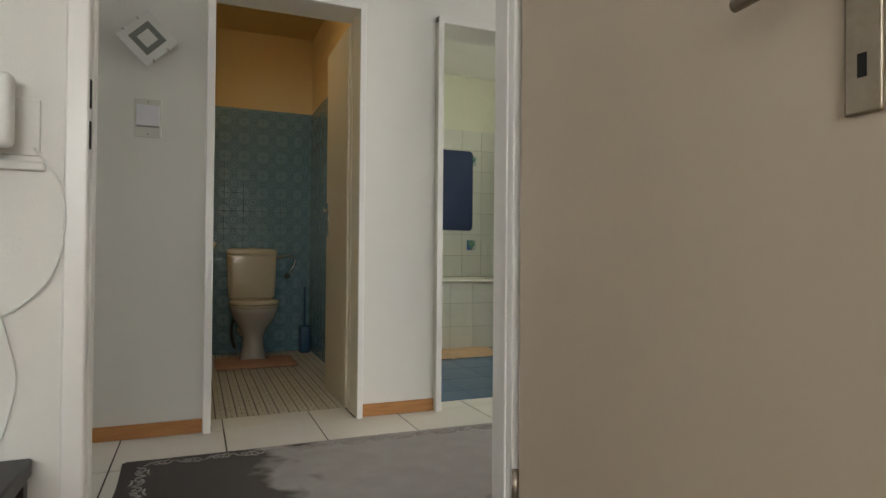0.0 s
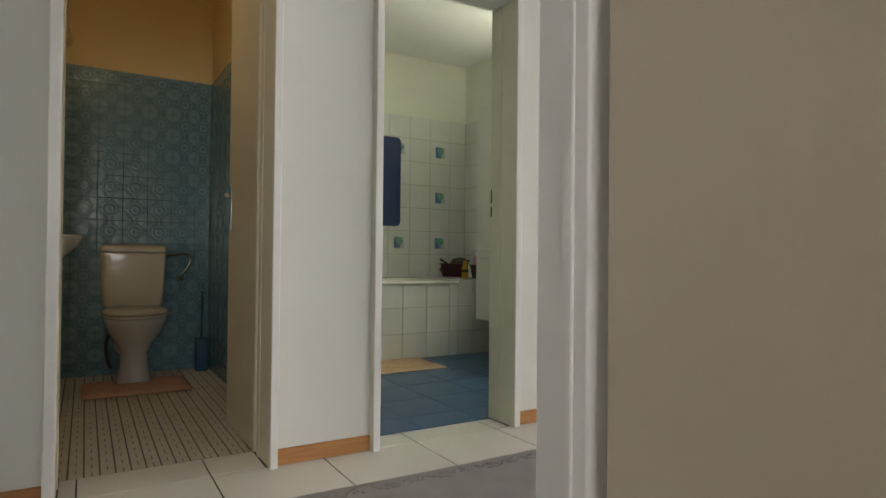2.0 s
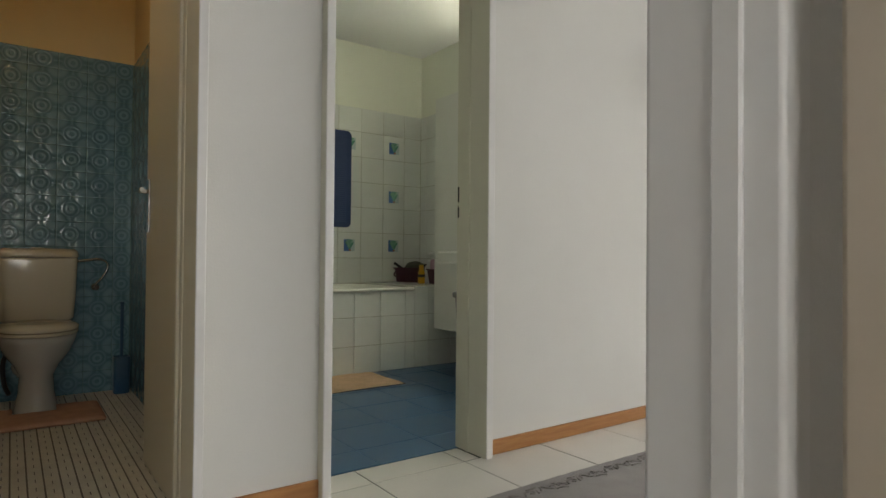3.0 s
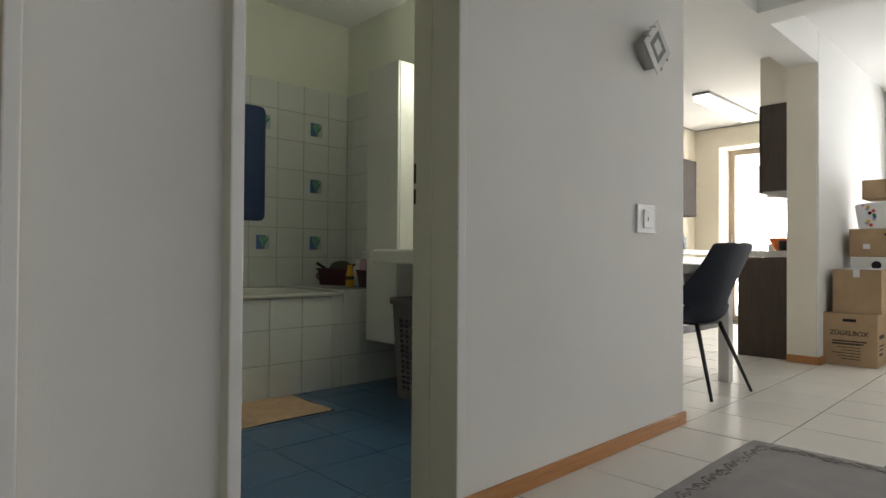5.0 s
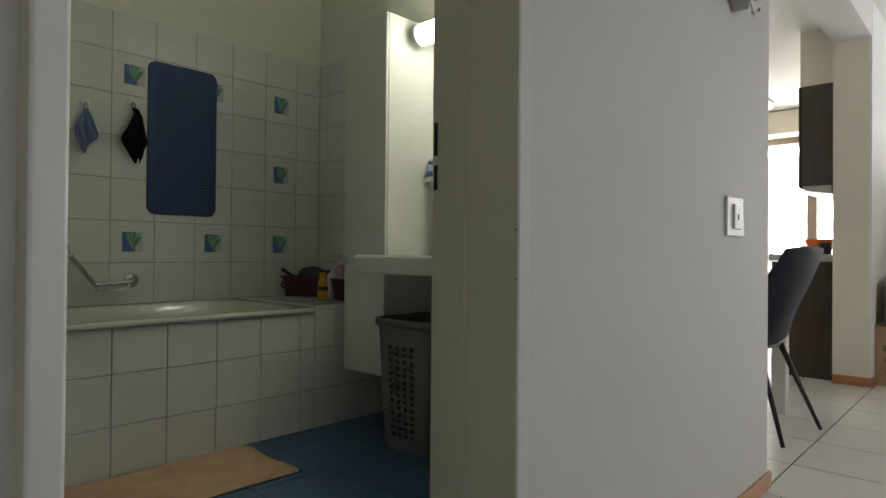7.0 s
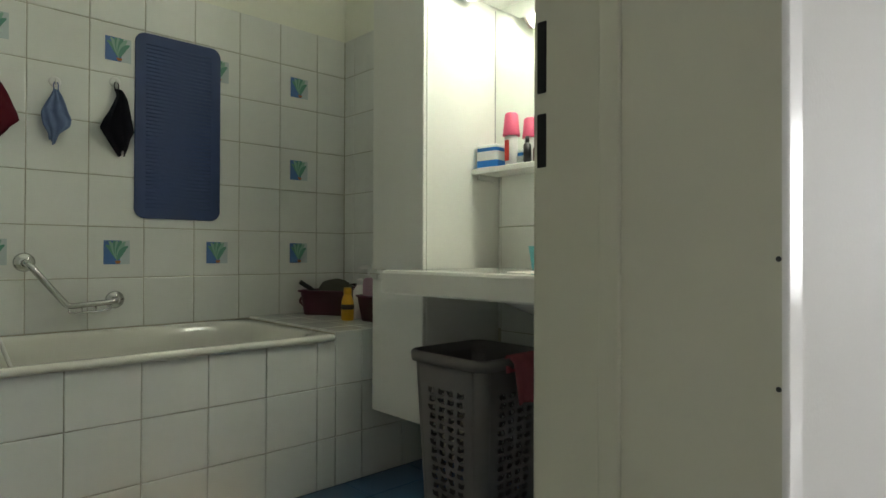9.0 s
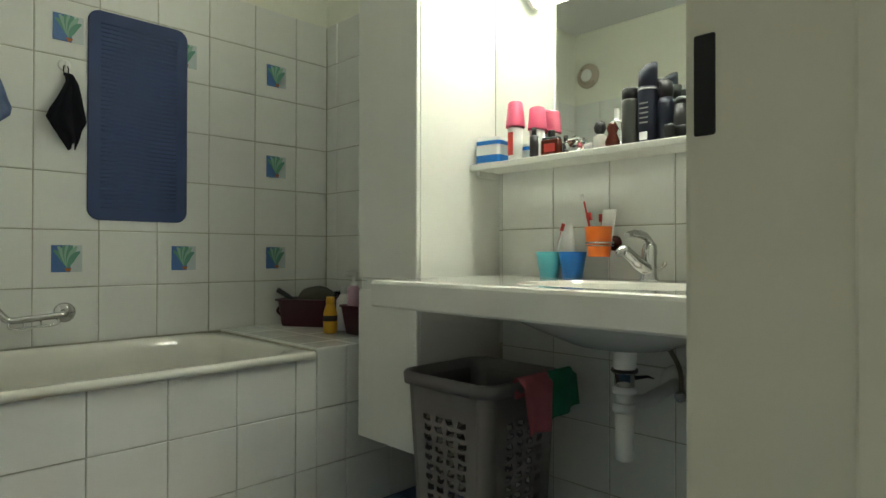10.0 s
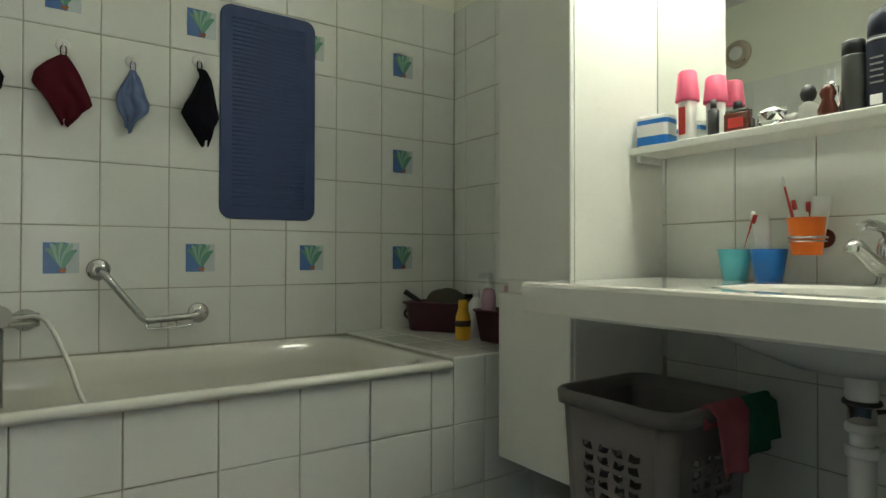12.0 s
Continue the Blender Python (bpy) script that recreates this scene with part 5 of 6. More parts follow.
part("body", skin(bmesh.new(), [rounded(0, 0, z, w, 0.065, 0.012) for z, w in ((0, 0.07), (0.005, 0.074), (0.10, 0.06), (0.115, 0.055))]), WHITE, disp)
part("tank", skin(bmesh.new(), [rounded(0.012, 0, z, w, 0.055, 0.012) for z, w in ((0.06, 0.045), (0.16, 0.045), (0.19, 0.03))]), FROST, disp)
part("soap", skin(bmesh.new(), [rounded(0.012, 0, z, 0.042, 0.0525, 0.012) for z in (0.06, 0.115)]), plain("pink_soap", (0.62, 0.30, 0.20), 0.3), disp, "pink liquid soap")
part("spout", skin(bmesh.new(), [[(x, y, z) for y, z, _ in rounded(0, 0.107, 0, w, h, 0.005, 3)] for x, w, h in ((-0.02, 0.04, 0.018), (-0.065, 0.032, 0.014), (-0.085, 0.022, 0.01))]), WHITE, disp)
vent = thing("air_vent", (0.850, 5.56, 2.285), "round beige ventilation valve on the bathroom wall", "vent")
part("ring", sweep(bmesh.new(), [(0, 0, 0), (0.012, 0, 0), (0.018, 0, 0), (0.010, 0, 0)], [0.095, 0.093, 0.07, 0.062], n=32), LEAF, vent)
part("gap", sweep(bmesh.new(), [(0.011, 0, 0), (0.0125, 0, 0)], [0.068, 0.066], n=28), CARD_INK, vent, "dark gap round the valve plug")
part("plug", sweep(bmesh.new(), [(0.012, 0, 0), (0.03, 0, 0), (0.034, 0, 0)], [0.034, 0.048, 0.042], n=28), WHITE, vent)

# ---- toilet ----
wc_back = bpy.data.objects["wall_wc_back"]
wc_east = bpy.data.objects["wall_wc_east"]
structure("tile_bed", B(-0.35, 5.2735, LOW, 0.774, 5.2758, 1.984), WC_GROUT, "blue-green joint filler behind the tiles")
structure("tile_bed", B(0.7715, 3.26, LOW, 0.7738, 5.2735, 1.984), WC_GROUT, "blue-green joint filler behind the tiles")
jx, jz = joints(-0.35, 0.766, 0.22, 0.15), joints(LOW, 1.986, 1.286, 0.15)
tile_field(wc_back, WC_TILE, (0, 5.27, 0), (1, 0, 0), (0, 0, 1), jx, jz, gap=0.0025)
tile_field(wc_east, WC_TILE, (0.768, 0, 0), (0, -1, 0), (0, 0, 1), joints(-5.268, -3.35, -5.27, 0.15), jz, gap=0.0025)


def mosaic():
    """Columns of small tiles: a square one, then a pair of halves, with wide joints between the columns."""
    verts, faces, rnd = [], [], random.Random(2)

    def tile(x0, y0, x1, y1):
        z, k, e = LOW + rnd.uniform(-0.0006, 0.0004), len(verts), 0.0012
        verts.extend([(x0, y0, LOW - 0.005), (x1, y0, LOW - 0.005), (x1, y1, LOW - 0.005), (x0, y1, LOW - 0.005), (x0 + e, y0 + e, z), (x1 - e, y0 + e, z), (x1 - e, y1 - e, z), (x0 + e, y1 - e, z)])
        faces.extend([(k, k + 1, k + 5, k + 4), (k + 1, k + 2, k + 6, k + 5), (k + 2, k + 3, k + 7, k + 6), (k + 3, k, k + 4, k + 7), (k + 4, k + 5, k + 6, k + 7)])

    i, x = 0, -0.345
    while x < 0.75:
        y, j = 3.246, 0
        while y < 5.25:
            if (i + j) % 2:
                tile(x, y, x + 0.0215, y + 0.047)
                tile(x + 0.0245, y, x + 0.046, y + 0.047)
            else:
                tile(x, y, x + 0.046, y + 0.022)
                tile(x, y + 0.0235, x + 0.046, y + 0.047)
            y, j = y + 0.0485, j + 1
        x, i = x + 0.0515, i + 1
    me = bpy.data.meshes.new("mosaic_tiles")
    me.from_pydata(verts, [], faces)
    me.materials.append(MOSAIC)
    ob = new("mosaic_tiles", me)
    ob.parent = wc_floor
    tagged(ob, "small cream mosaic tiles", kind="stuff")


mosaic()
tile_field(hall_floor, FLOOR_TILE, (0, 0, FL), (1, 0, 0), (0, 1, 0), [-0.065, -0.010, 0.4135, 0.611], [3.03, 3.243], gap=0.005)


def toilet():
    t = thing("toilet", (0.280, 5.27, LOW), "cream toilet with a plastic cistern and closed lid", "toilet")
    sh = 0.445
    part("cistern", skin(bmesh.new(), [rounded(0, -0.095, z, w, d, r) for z, w, d, r in ((0.462, 0.33, 0.13, 0.03), (0.475, 0.355, 0.155, 0.035), (0.60, 0.372, 0.17, 0.035), (0.80, 0.384, 0.176, 0.035), (0.815, 0.382, 0.174, 0.035))]), CERAMIC_WC, t, "cream plastic cistern")
    part("cistern_lid", skin(bmesh.new(), [rounded(0, -0.095, z, w, d, r) for z, w, d, r in ((0.817, 0.384, 0.178, 0.035), (0.822, 0.392, 0.184, 0.036), (0.850, 0.388, 0.18, 0.036), (0.864, 0.36, 0.15, 0.035), (0.868, 0.30, 0.10, 0.03))]), CERAMIC_WC, t, "cream cistern lid")
    part("flush_button", B(-0.03, -0.115, 0.866, 0.03, -0.075, 0.873, bevel=0.003, seg=2), CERAMIC_WC, t)
    rings = [(0, -0.30, 0.0, 0.105, 0.15), (0, -0.30, 0.012, 0.10, 0.145), (0, -0.29, 0.10, 0.082, 0.13), (0, -0.29, 0.19, 0.078, 0.125), (0, -0.31, 0.25, 0.105, 0.165), (0, -0.34, 0.32, 0.15, 0.21), (0, -0.36, 0.38, 0.172, 0.235), (0, -0.365, sh - 0.035, 0.178, 0.24), (0, -0.365, sh - 0.028, 0.174, 0.236)]
    part("bowl", loft(bmesh.new(), rings, n=36), PEDESTAL, t, "grey-white ceramic bowl and foot")
    part("seat", loft(bmesh.new(), [(0, -0.37, sh - 0.026, 0.176, 0.238), (0, -0.37, sh - 0.024, 0.184, 0.246), (0, -0.37, sh - 0.010, 0.184, 0.246), (0, -0.37, sh - 0.008, 0.18, 0.242)], n=36), CERAMIC_WC, t)
    part("lid", loft(bmesh.new(), [(0, -0.37, sh - 0.005, 0.180, 0.242), (0, -0.37, sh - 0.002, 0.187, 0.249), (0, -0.37, sh + 0.012, 0.186, 0.248), (0, -0.37, sh + 0.026, 0.168, 0.225), (0, -0.37, sh + 0.032, 0.10, 0.15)], n=36), CERAMIC_WC, t, "cream closed lid")
    part("inlet", sweep(bmesh.new(), smooth_path([(0, -0.06, 0.50), (0, -0.08, 0.40), (0, -0.15, 0.32)], 5), 0.03, n=14), PEDESTAL, t)
    part("waste_pipe", sweep(bmesh.new(), smooth_path([(-0.03, -0.22, 0.19), (-0.06, -0.10, 0.20), (-0.06, -0.01, 0.20)], 5), 0.05, n=16), PEDESTAL, t)
    part("water_hose", sweep(bmesh.new(), smooth_path([(-0.13, -0.08, 0.30), (-0.15, -0.12, 0.22), (-0.14, -0.13, 0.12), (-0.12, -0.1, 0.06)], 6), 0.012, n=10), BLACK, t, "dark hose behind the foot")
    return t


toilet()
pipe = thing("flush_valve", (0.575, 5.27, 0.595), "chrome stop valve with a bent supply pipe", "valve")
part("rosette", sweep(bmesh.new(), [(0.0, 0, 0), (0.0, -0.01, 0), (0, -0.02, 0)], [0.024, 0.022, 0.012], n=18), CHROME, pipe)
part("valve_body", sweep(bmesh.new(), [(0, -0.01, 0), (0, -0.055, 0), (0, -0.075, 0)], [0.011, 0.012, 0.017], n=14), CHROME, pipe)
part("supply_pipe", sweep(bmesh.new(), smooth_path([(-0.10, -0.05, 0.155), (-0.045, -0.05, 0.162), (0.02, -0.05, 0.168), (0.058, -0.05, 0.15), (0.06, -0.05, 0.11), (0.035, -0.05, 0.06), (0.004, -0.045, 0.02), (0, -0.045, 0.0)], 6), 0.0085, n=10), CHROME, pipe)
brush = thing("toilet_brush", (0.712, 5.17, LOW), "blue toilet brush standing in its holder", "toilet brush")
part("holder", skin(bmesh.new(), [rounded(0, 0, z, w, w, 0.02) for z, w in ((0, 0.075), (0.004, 0.085), (0.22, 0.09), (0.222, 0.084), (0.05, 0.076))]), TEAL_D, brush, "dark blue plastic holder")
part("stick", sweep(bmesh.new(), [(0, 0, 0.06), (0, 0, 0.52), (0, 0, 0.55)], [0.009, 0.010, 0.012], n=10), TEAL_D, brush)
bm, rows = bmesh.new(), []
for i in range(33):
    row = []
    for j in range(21):
        u, v = i / 32, j / 20
        e = min(1, 10 * min(u, 1 - u, v, 1 - v))
        row.append(Vector((-0.0 + 0.56 * u, 4.53 + 0.42 * v, LOW + 0.003 + 0.014 * e ** 0.5 + 0.003 * noise.noise((u * 30, v * 24, 3)))))
    rows.append(row)
skin(bm, rows, close=False)
keep = [f for f in bm.faces if abs(f.calc_center_median().x - 0.272) < 0.10 and f.calc_center_median().y > 4.79]
bmesh.ops.delete(bm, geom=keep, context="FACES")
m = solid("toilet_mat", bm, MAT_WC, "dull apricot contour mat round the toilet foot", "bath mat")
m.modifiers.new("thickness", "SOLIDIFY").thickness = 0.012
sink = thing("hand_basin", (-0.35, 4.40, 0.72), "small white hand basin in the toilet", "washbasin")
part("bowl", loft(bmesh.new(), [(0.12, 0, -0.02, 0.06, 0.08), (0.14, 0, 0.02, 0.12, 0.14), (0.155, 0, 0.08, 0.165, 0.19), (0.16, 0, 0.125, 0.185, 0.215), (0.16, 0, 0.135, 0.182, 0.212), (0.16, 0, 0.135, 0.15, 0.175), (0.15, 0, 0.06, 0.11, 0.13), (0.14, 0, 0.03, 0.03, 0.03)], n=32), CERAMIC, sink)
vent = thing("air_vent", (-0.146, 5.276, 2.16), "round dark-rimmed ventilation valve above the tiles", "vent")
part("ring", sweep(bmesh.new(), [(0, -0.001, 0), (0, -0.012, 0), (0, -0.018, 0), (0, -0.010, 0)], [0.075, 0.073, 0.055, 0.05], n=32), WALL_WC, vent)
part("plug", sweep(bmesh.new(), [(0, -0.008, 0), (0, -0.03, 0), (0, -0.034, 0)], [0.03, 0.042, 0.036], n=28), WALL_WC, vent)

wc_lamp = thing("ceiling_light", (0.0, 3.75, CEIL_Z), "small round warm ceiling light of the toilet", "ceiling light")
part("base", turned([(-0.03, 0.095), (-0.001, 0.10)], n=28), WHITE, wc_lamp)
part("shade", turned([(-0.085, 0.02), (-0.08, 0.05), (-0.06, 0.08), (-0.031, 0.092)], n=28), WC_BULB, wc_lamp, "glowing opal shade")

# ---- hall ----


def hall_runner():
    t = thing("rug", (1.505, 2.235, FL), "grey hall runner with a carved border, nap shading painted as two tones", "rug")
    L, W = 3.79, 0.90
    bm, rows, nx, ny = bmesh.new(), [], 240, 60
    for i in range(nx + 1):
        row = []
        for j in range(ny + 1):
            u, v = -L / 2 + L * i / nx, -W / 2 + W * j / ny
            e = min(1.0, min(L / 2 - abs(u), W / 2 - abs(v)) / 0.012)
            band = min(L / 2 - abs(u), W / 2 - abs(v))
            groove = -0.0025 if 0.025 < band < 0.037 or 0.110 < band < 0.122 else 0
            row.append(Vector((u + 0.004 * math.sin(v * 9), v + 0.004 * math.sin(u * 5), 0.002 + 0.008 * e ** 0.5 + groove + 0.0016 * noise.noise((u * 26, v * 26, 1)))))
        rows.append(row)
    skin(bm, rows, close=False)
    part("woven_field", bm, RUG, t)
    bm = bmesh.new()
    spots = []
    n = int((L - 0.16) / 0.105)
    for k in range(n):
        u = -L / 2 + 0.13 + (L - 0.26) * k / (n - 1)
        spots += [(u, W / 2 - 0.074, 0), (u, -W / 2 + 0.074, 180)]
    n = 7
    for k in range(n):
        v = -W / 2 + 0.15 + (W - 0.3) * k / (n - 1)
        spots += [(L / 2 - 0.074, v, 90), (-L / 2 + 0.074, v, -90)]
    for q, (u, v, a) in enumerate(spots):
        m = pose(u, v, 0.0095, 0, 0, a)
        sgn = 1 if q % 4 < 2 else -1
        for curl in (((-0.05, -0.018), (-0.03, 0.012), (-0.005, 0.014), (0.006, -0.004), (-0.008, -0.014), (-0.02, -0.004)), ((0.05, 0.018), (0.032, -0.012), (0.01, -0.02), (0.022, 0.006)), ((-0.012, 0.024), (0.018, 0.022), (0.04, 0.03))):
            sweep(bm, [m @ Vector((x, y * sgn, 0)) for x, y in curl], 0.0042, n=5)
    part("carved_border", bm, RUG_EDGE, t, "paler carved scroll border")
    return t


hall_runner()


def on_hall_wall(x, z):
    return pose(x, 3.03, z)


def wall_sconce(x, z):
    """Steel box with a square glass plate on its point, held by clips."""
    s = thing("wall_sconce", (0, 0, 0), "diamond-shaped steel and glass wall lamp, switched off", "wall lamp", "sconces on the hall wall")
    s.matrix_basis = on_hall_wall(x, z)
    tilt = Matrix.Rotation(radians(45), 4, "Y")

    def sq(name, h, y0, y1, mat, bev, hole=0.0, label=""):
        bm = bmesh.new()
        if hole:
            for b in ((-h, -h, h, -hole), (-h, hole, h, h), (-h, -hole, -hole, hole), (hole, -hole, h, hole)):
                box(bm, b[0], y0, b[1], b[2], y1, b[3])
        else:
            box(bm, -h, y0, -h, h, y1, h, bevel=bev, seg=1)
        bm.transform(tilt)
        return part(name, bm, mat, s, label)

    sq("body", 0.066, -0.050, -0.001, BRUSHED_STEEL, 0.002, label="brushed steel box")
    sq("plate", 0.089, -0.070, -0.064, SCONCE_GLASS, 0.0015, label="pale glass plate")
    sq("grey_band", 0.054, -0.0712, -0.0702, SCONCE_GREY, 0, hole=0.030)
    for x0, z0 in ((0.088, 0.03), (0.088, -0.05), (-0.088, 0.03), (-0.088, -0.05)):
        p = tilt @ Vector((x0, 0, z0))
        part("clip", sweep(bmesh.new(), [(p.x, -0.050, p.z), (p.x, -0.075, p.z), (p.x * 0.92, -0.076, p.z * 0.92)], 0.004, n=8), BRUSHED_STEEL, s)
    return s


BRUSHED_STEEL = material("brushed_steel", (0.42, 0.41, 0.39), 0.35, metal=1.0, vary=0.08, bump=0.03)
SCONCE_GLASS = material("sconce_glass", (0.70, 0.71, 0.68), 0.12, vary=0.03, bump=0.0, coat=0.5)
SCONCE_GREY = material("sconce_print", (0.20, 0.21, 0.20), 0.25, vary=0.03, bump=0.0)
wall_sconce(-0.347, 1.715)
wall_sconce(3.022, 1.752)
sw = thing("light_switch", (0, 0, 0), "white square light switch on a raised plate", "light switch")
sw.matrix_basis = on_hall_wall(3.035, 0.973)
part("plate", B(-0.083, -0.010, -0.066, 0.083, 0, 0.066, bevel=0.004, seg=2), WHITE, sw)
part("rocker", B(-0.034, -0.018, -0.042, 0.034, -0.0095, 0.042, bevel=0.003, seg=2), WHITE, sw)
part("pilot", B(-0.005, -0.0205, -0.010, 0.005, -0.0175, 0.008, bevel=0.002, seg=1), GREY_P, sw)
note = thing("note_holder", (0, 0, 0), "clear plate with a pale paper pad screwed to the wall", "notepad")
note.matrix_basis = on_hall_wall(-0.345, 1.378)
part("plate", B(-0.055, -0.004, -0.086, 0.055, 0, 0.086, bevel=0.0015, seg=1), material("plate_acrylic", (0.66, 0.65, 0.61), 0.15, vary=0.02, bump=0.0), note)
part("pad", B(-0.046, -0.0135, -0.036, 0.046, -0.0045, 0.056, bevel=0.001, seg=1), PAPER, note)
part("clamp", B(-0.047, -0.016, -0.040, 0.047, -0.004, -0.034, bevel=0.001, seg=1), GREY_P, note, "dark lower edge")
for z in (0.072, -0.072):
    part("screw", turned([(0, 0.004), (0.0015, 0.003)], n=10), BRUSHED, note).matrix_basis = pose(0, -0.004, z, 90, 0, 0)

# ---- room, by the door ----
strip = thing("power_strip", (-0.437, 1.25, 1.002), "white multiple socket strip plugged in beside the door", "power strip", turn=-6)
part("case", B(-0.031, -0.062, -0.062, 0.031, -0.030, 0.058, bevel=0.010, seg=3), WHITE, strip)
for z in (0.045, 0.012, -0.021, -0.052):
    bm = bmesh.new()
    sweep(bm, [(0.0, -0.0605, z), (0.0, -0.0635, z)], [0.0185, 0.0165], n=6)
    part("socket", bm, HOLE, strip)
    for dx in (-0.007, 0.007):
        part("contact_hole", sweep(bmesh.new(), [(dx, -0.0625, z), (dx, -0.0645, z)], 0.0028, n=8), HOLE, strip)
plate = thing("wall_socket", (-0.405, 1.25, 0.985), "white wall socket plate behind the strip", "wall socket")
part("plate", B(-0.042, -0.006, -0.050, 0.022, -0.001, 0.045, bevel=0.002, seg=2), WALL, plate)
part("cable_duct", B(-0.09, -0.012, -0.075, 0.03, -0.001, -0.060, bevel=0.003, seg=2), WALL, plate, "white cable duct under the plate")
cable = thing("power_cable", (-0.092, 0.06, -0.058), "thin white cable hanging in loops beside the door", "cable")
part("wire", sweep(bmesh.new(), smooth_path([(-0.297, 1.174, 1.005), (-0.268, 1.176, 0.965), (-0.254, 1.182, 0.92), (-0.254, 1.182, 0.865), (-0.264, 1.182, 0.81), (-0.291, 1.182, 0.765), (-0.34, 1.182, 0.726), (-0.40, 1.182, 0.72)], 8), 0.0018, n=8), WHITE, cable)
part("wire", sweep(bmesh.new(), smooth_path([(-0.36, 1.184, 0.78), (-0.34, 1.184, 0.72), (-0.330, 1.184, 0.68), (-0.319, 1.184, 0.63), (-0.326, 1.184, 0.575), (-0.345, 1.184, 0.515), (-0.40, 1.184, 0.47)], 8), 0.0012, n=8), WHITE, cable)
tbl = thing("side_table", (-0.665, 1.12, FL), "black side table against the wall by the door", "table")
part("tabletop", B(-0.28, -0.12, 0.447, 0.28, 0.12, 0.477, bevel=0.004, seg=2), BLACK, tbl)
for x in (-0.26, 0.26):
    for y in (-0.10, 0.10):
        part("leg", B(x - 0.015, y - 0.015, 0, x + 0.015, y + 0.015, 0.447, bevel=0.003, seg=1), BLACK, tbl)

# ---- kitchen ----


def dining_chair(at, turn):
    """Bucket shell on four raked metal legs; the seat faces +y before the turn."""
    c = thing("dining_chair", at, "midnight blue bucket chair with thin black legs", "chair", turn=turn)
    n, rows = 16, []
    prof = [(0.30, 0.445, 0.215), (0.295, 0.46, 0.222), (0.16, 0.455, 0.235), (0.0, 0.44, 0.235), (-0.08, 0.45, 0.235), (-0.118, 0.50, 0.238), (-0.14, 0.59, 0.238), (-0.186, 0.69, 0.236), (-0.232, 0.81, 0.236), (-0.258, 0.920, 0.232), (-0.264, 0.940, 0.220)]
    for y, z, w in prof:
        row = []
        back = max(0.0, min(1.0, (z - 0.46) / 0.15))
        for i in range(n + 1):
            u = 2 * i / n - 1
            wrap = abs(u) ** 2.4
            seat_lift = (1 - back) * 0.075 * wrap * (1 if y < 0.2 else 0.6)
            row.append(Vector((u * w, y + back * (0.045 + 0.20 * max(0.0, 0.88 - z) / 0.38) * wrap, z + seat_lift - back * 0.012 * wrap)))
        rows.append(row)
    bm = skin(bmesh.new(), rows, close=False)
    ob = part("shell", bm, CHAIR_SHELL, c)
    s = ob.modifiers.new("thickness", "SOLIDIFY")
    s.thickness, s.offset = 0.022, 1
    s2 = ob.modifiers.new("round", "SUBSURF")
    s2.levels = s2.render_levels = 1
    part("seat_pan", B(-0.12, -0.08, 0.422, 0.12, 0.16, 0.438, bevel=0.006, seg=2), BLACK, c)
    for x in (-1, 1):
        for y in (-1, 1):
            part("leg", sweep(bmesh.new(), [(x * 0.130, y * 0.135 + 0.065, 0.435), (x * 0.236, y * 0.265 + 0.04, 0.001)], [0.015, 0.009], n=12), BLACK, c)
    return c


dining_chair((4.272, 3.310, FL), -7)
table = thing("dining_table", (4.255, 4.024, FL), "white dining table with square legs", "table")
part("tabletop", B(-0.48, -0.77, 0.745, 0.48, 0.77, 0.80, bevel=0.004, seg=2), TABLE_EDGE, table, "grey table top")
part("apron", B(-0.44, -0.73, 0.67, 0.44, 0.73, 0.745), TABLE_WHITE, table)
for x in (-0.44, 0.44):
    for y in (-0.725, 0.725):
        part("leg", B(x - 0.036, y - 0.036, 0, x + 0.036, y + 0.036, 0.745, bevel=0.003, seg=1), TABLE_WHITE, table)

unit = thing("kitchen_base_unit", (5.95, 3.267, FL), "dark wood kitchen base unit ending beside the wall", "cabinet")
part("end_panel", B(-0.004, 0, 0.0, 0.018, 0.405, 0.852, bevel=0.002, seg=1), DARK_WOOD, unit)
part("body", B(0.019, 0, 0.10, 2.4, 0.385, 0.852), DARK_WOOD, unit)
for k in range(4):
    part("door", B(0.03 + 0.59 * k, 0.387, 0.11, 0.61 + 0.59 * k, 0.405, 0.848, bevel=0.002, seg=1), DARK_WOOD, unit)
part("plinth", B(0.03, 0, 0, 2.4, 0.33, 0.10), BLACK, unit)
structure("kitchen_worktop", B(5.93, 3.267, 0.809, 8.35, 3.69, 0.862, bevel=0.004, seg=2), WORKTOP, "pale stone kitchen worktop")
hang = thing("kitchen_wall_unit", (5.93, 3.267, 1.365), "dark wood wall cupboard over the cooker", "cabinet")
part("body", B(0, 0, 0, 0.9, 0.205, 0.73, bevel=0.002, seg=1), DARK_WOOD, hang)
part("door", B(0, 0.2065, -0.012, 0.9, 0.225, 0.73, bevel=0.003, seg=1), DARK_EDGE, hang)
hood = thing("cooker_hood", (5.95, 3.285, 1.325), "slim steel cooker hood under the wall cupboard", "cooker hood")
part("canopy", skin(bmesh.new(), [[(0.0, 0, 0.038), (0.86, 0, 0.038), (0.86, 0.18, 0.038), (0.0, 0.18, 0.038)], [(0.0, 0, -0.02), (0.86, 0, -0.02), (0.86, 0.20, 0.02), (0.0, 0.20, 0.02)]], smooth=False), BRUSHED_STEEL, hood)
part("glass_edge", B(-0.004, 0.0, -0.026, 0.87, 0.235, -0.020, bevel=0.001, seg=1), TABLE_EDGE, hood).matrix_basis = pose(0, 0, 0, 9, 0, 0)
structure("bulkhead", B(5.92, 3.265, 2.096, 8.43, 3.48, 2.4995), WALL_CREAM, "cream boxing above the wall cupboard")
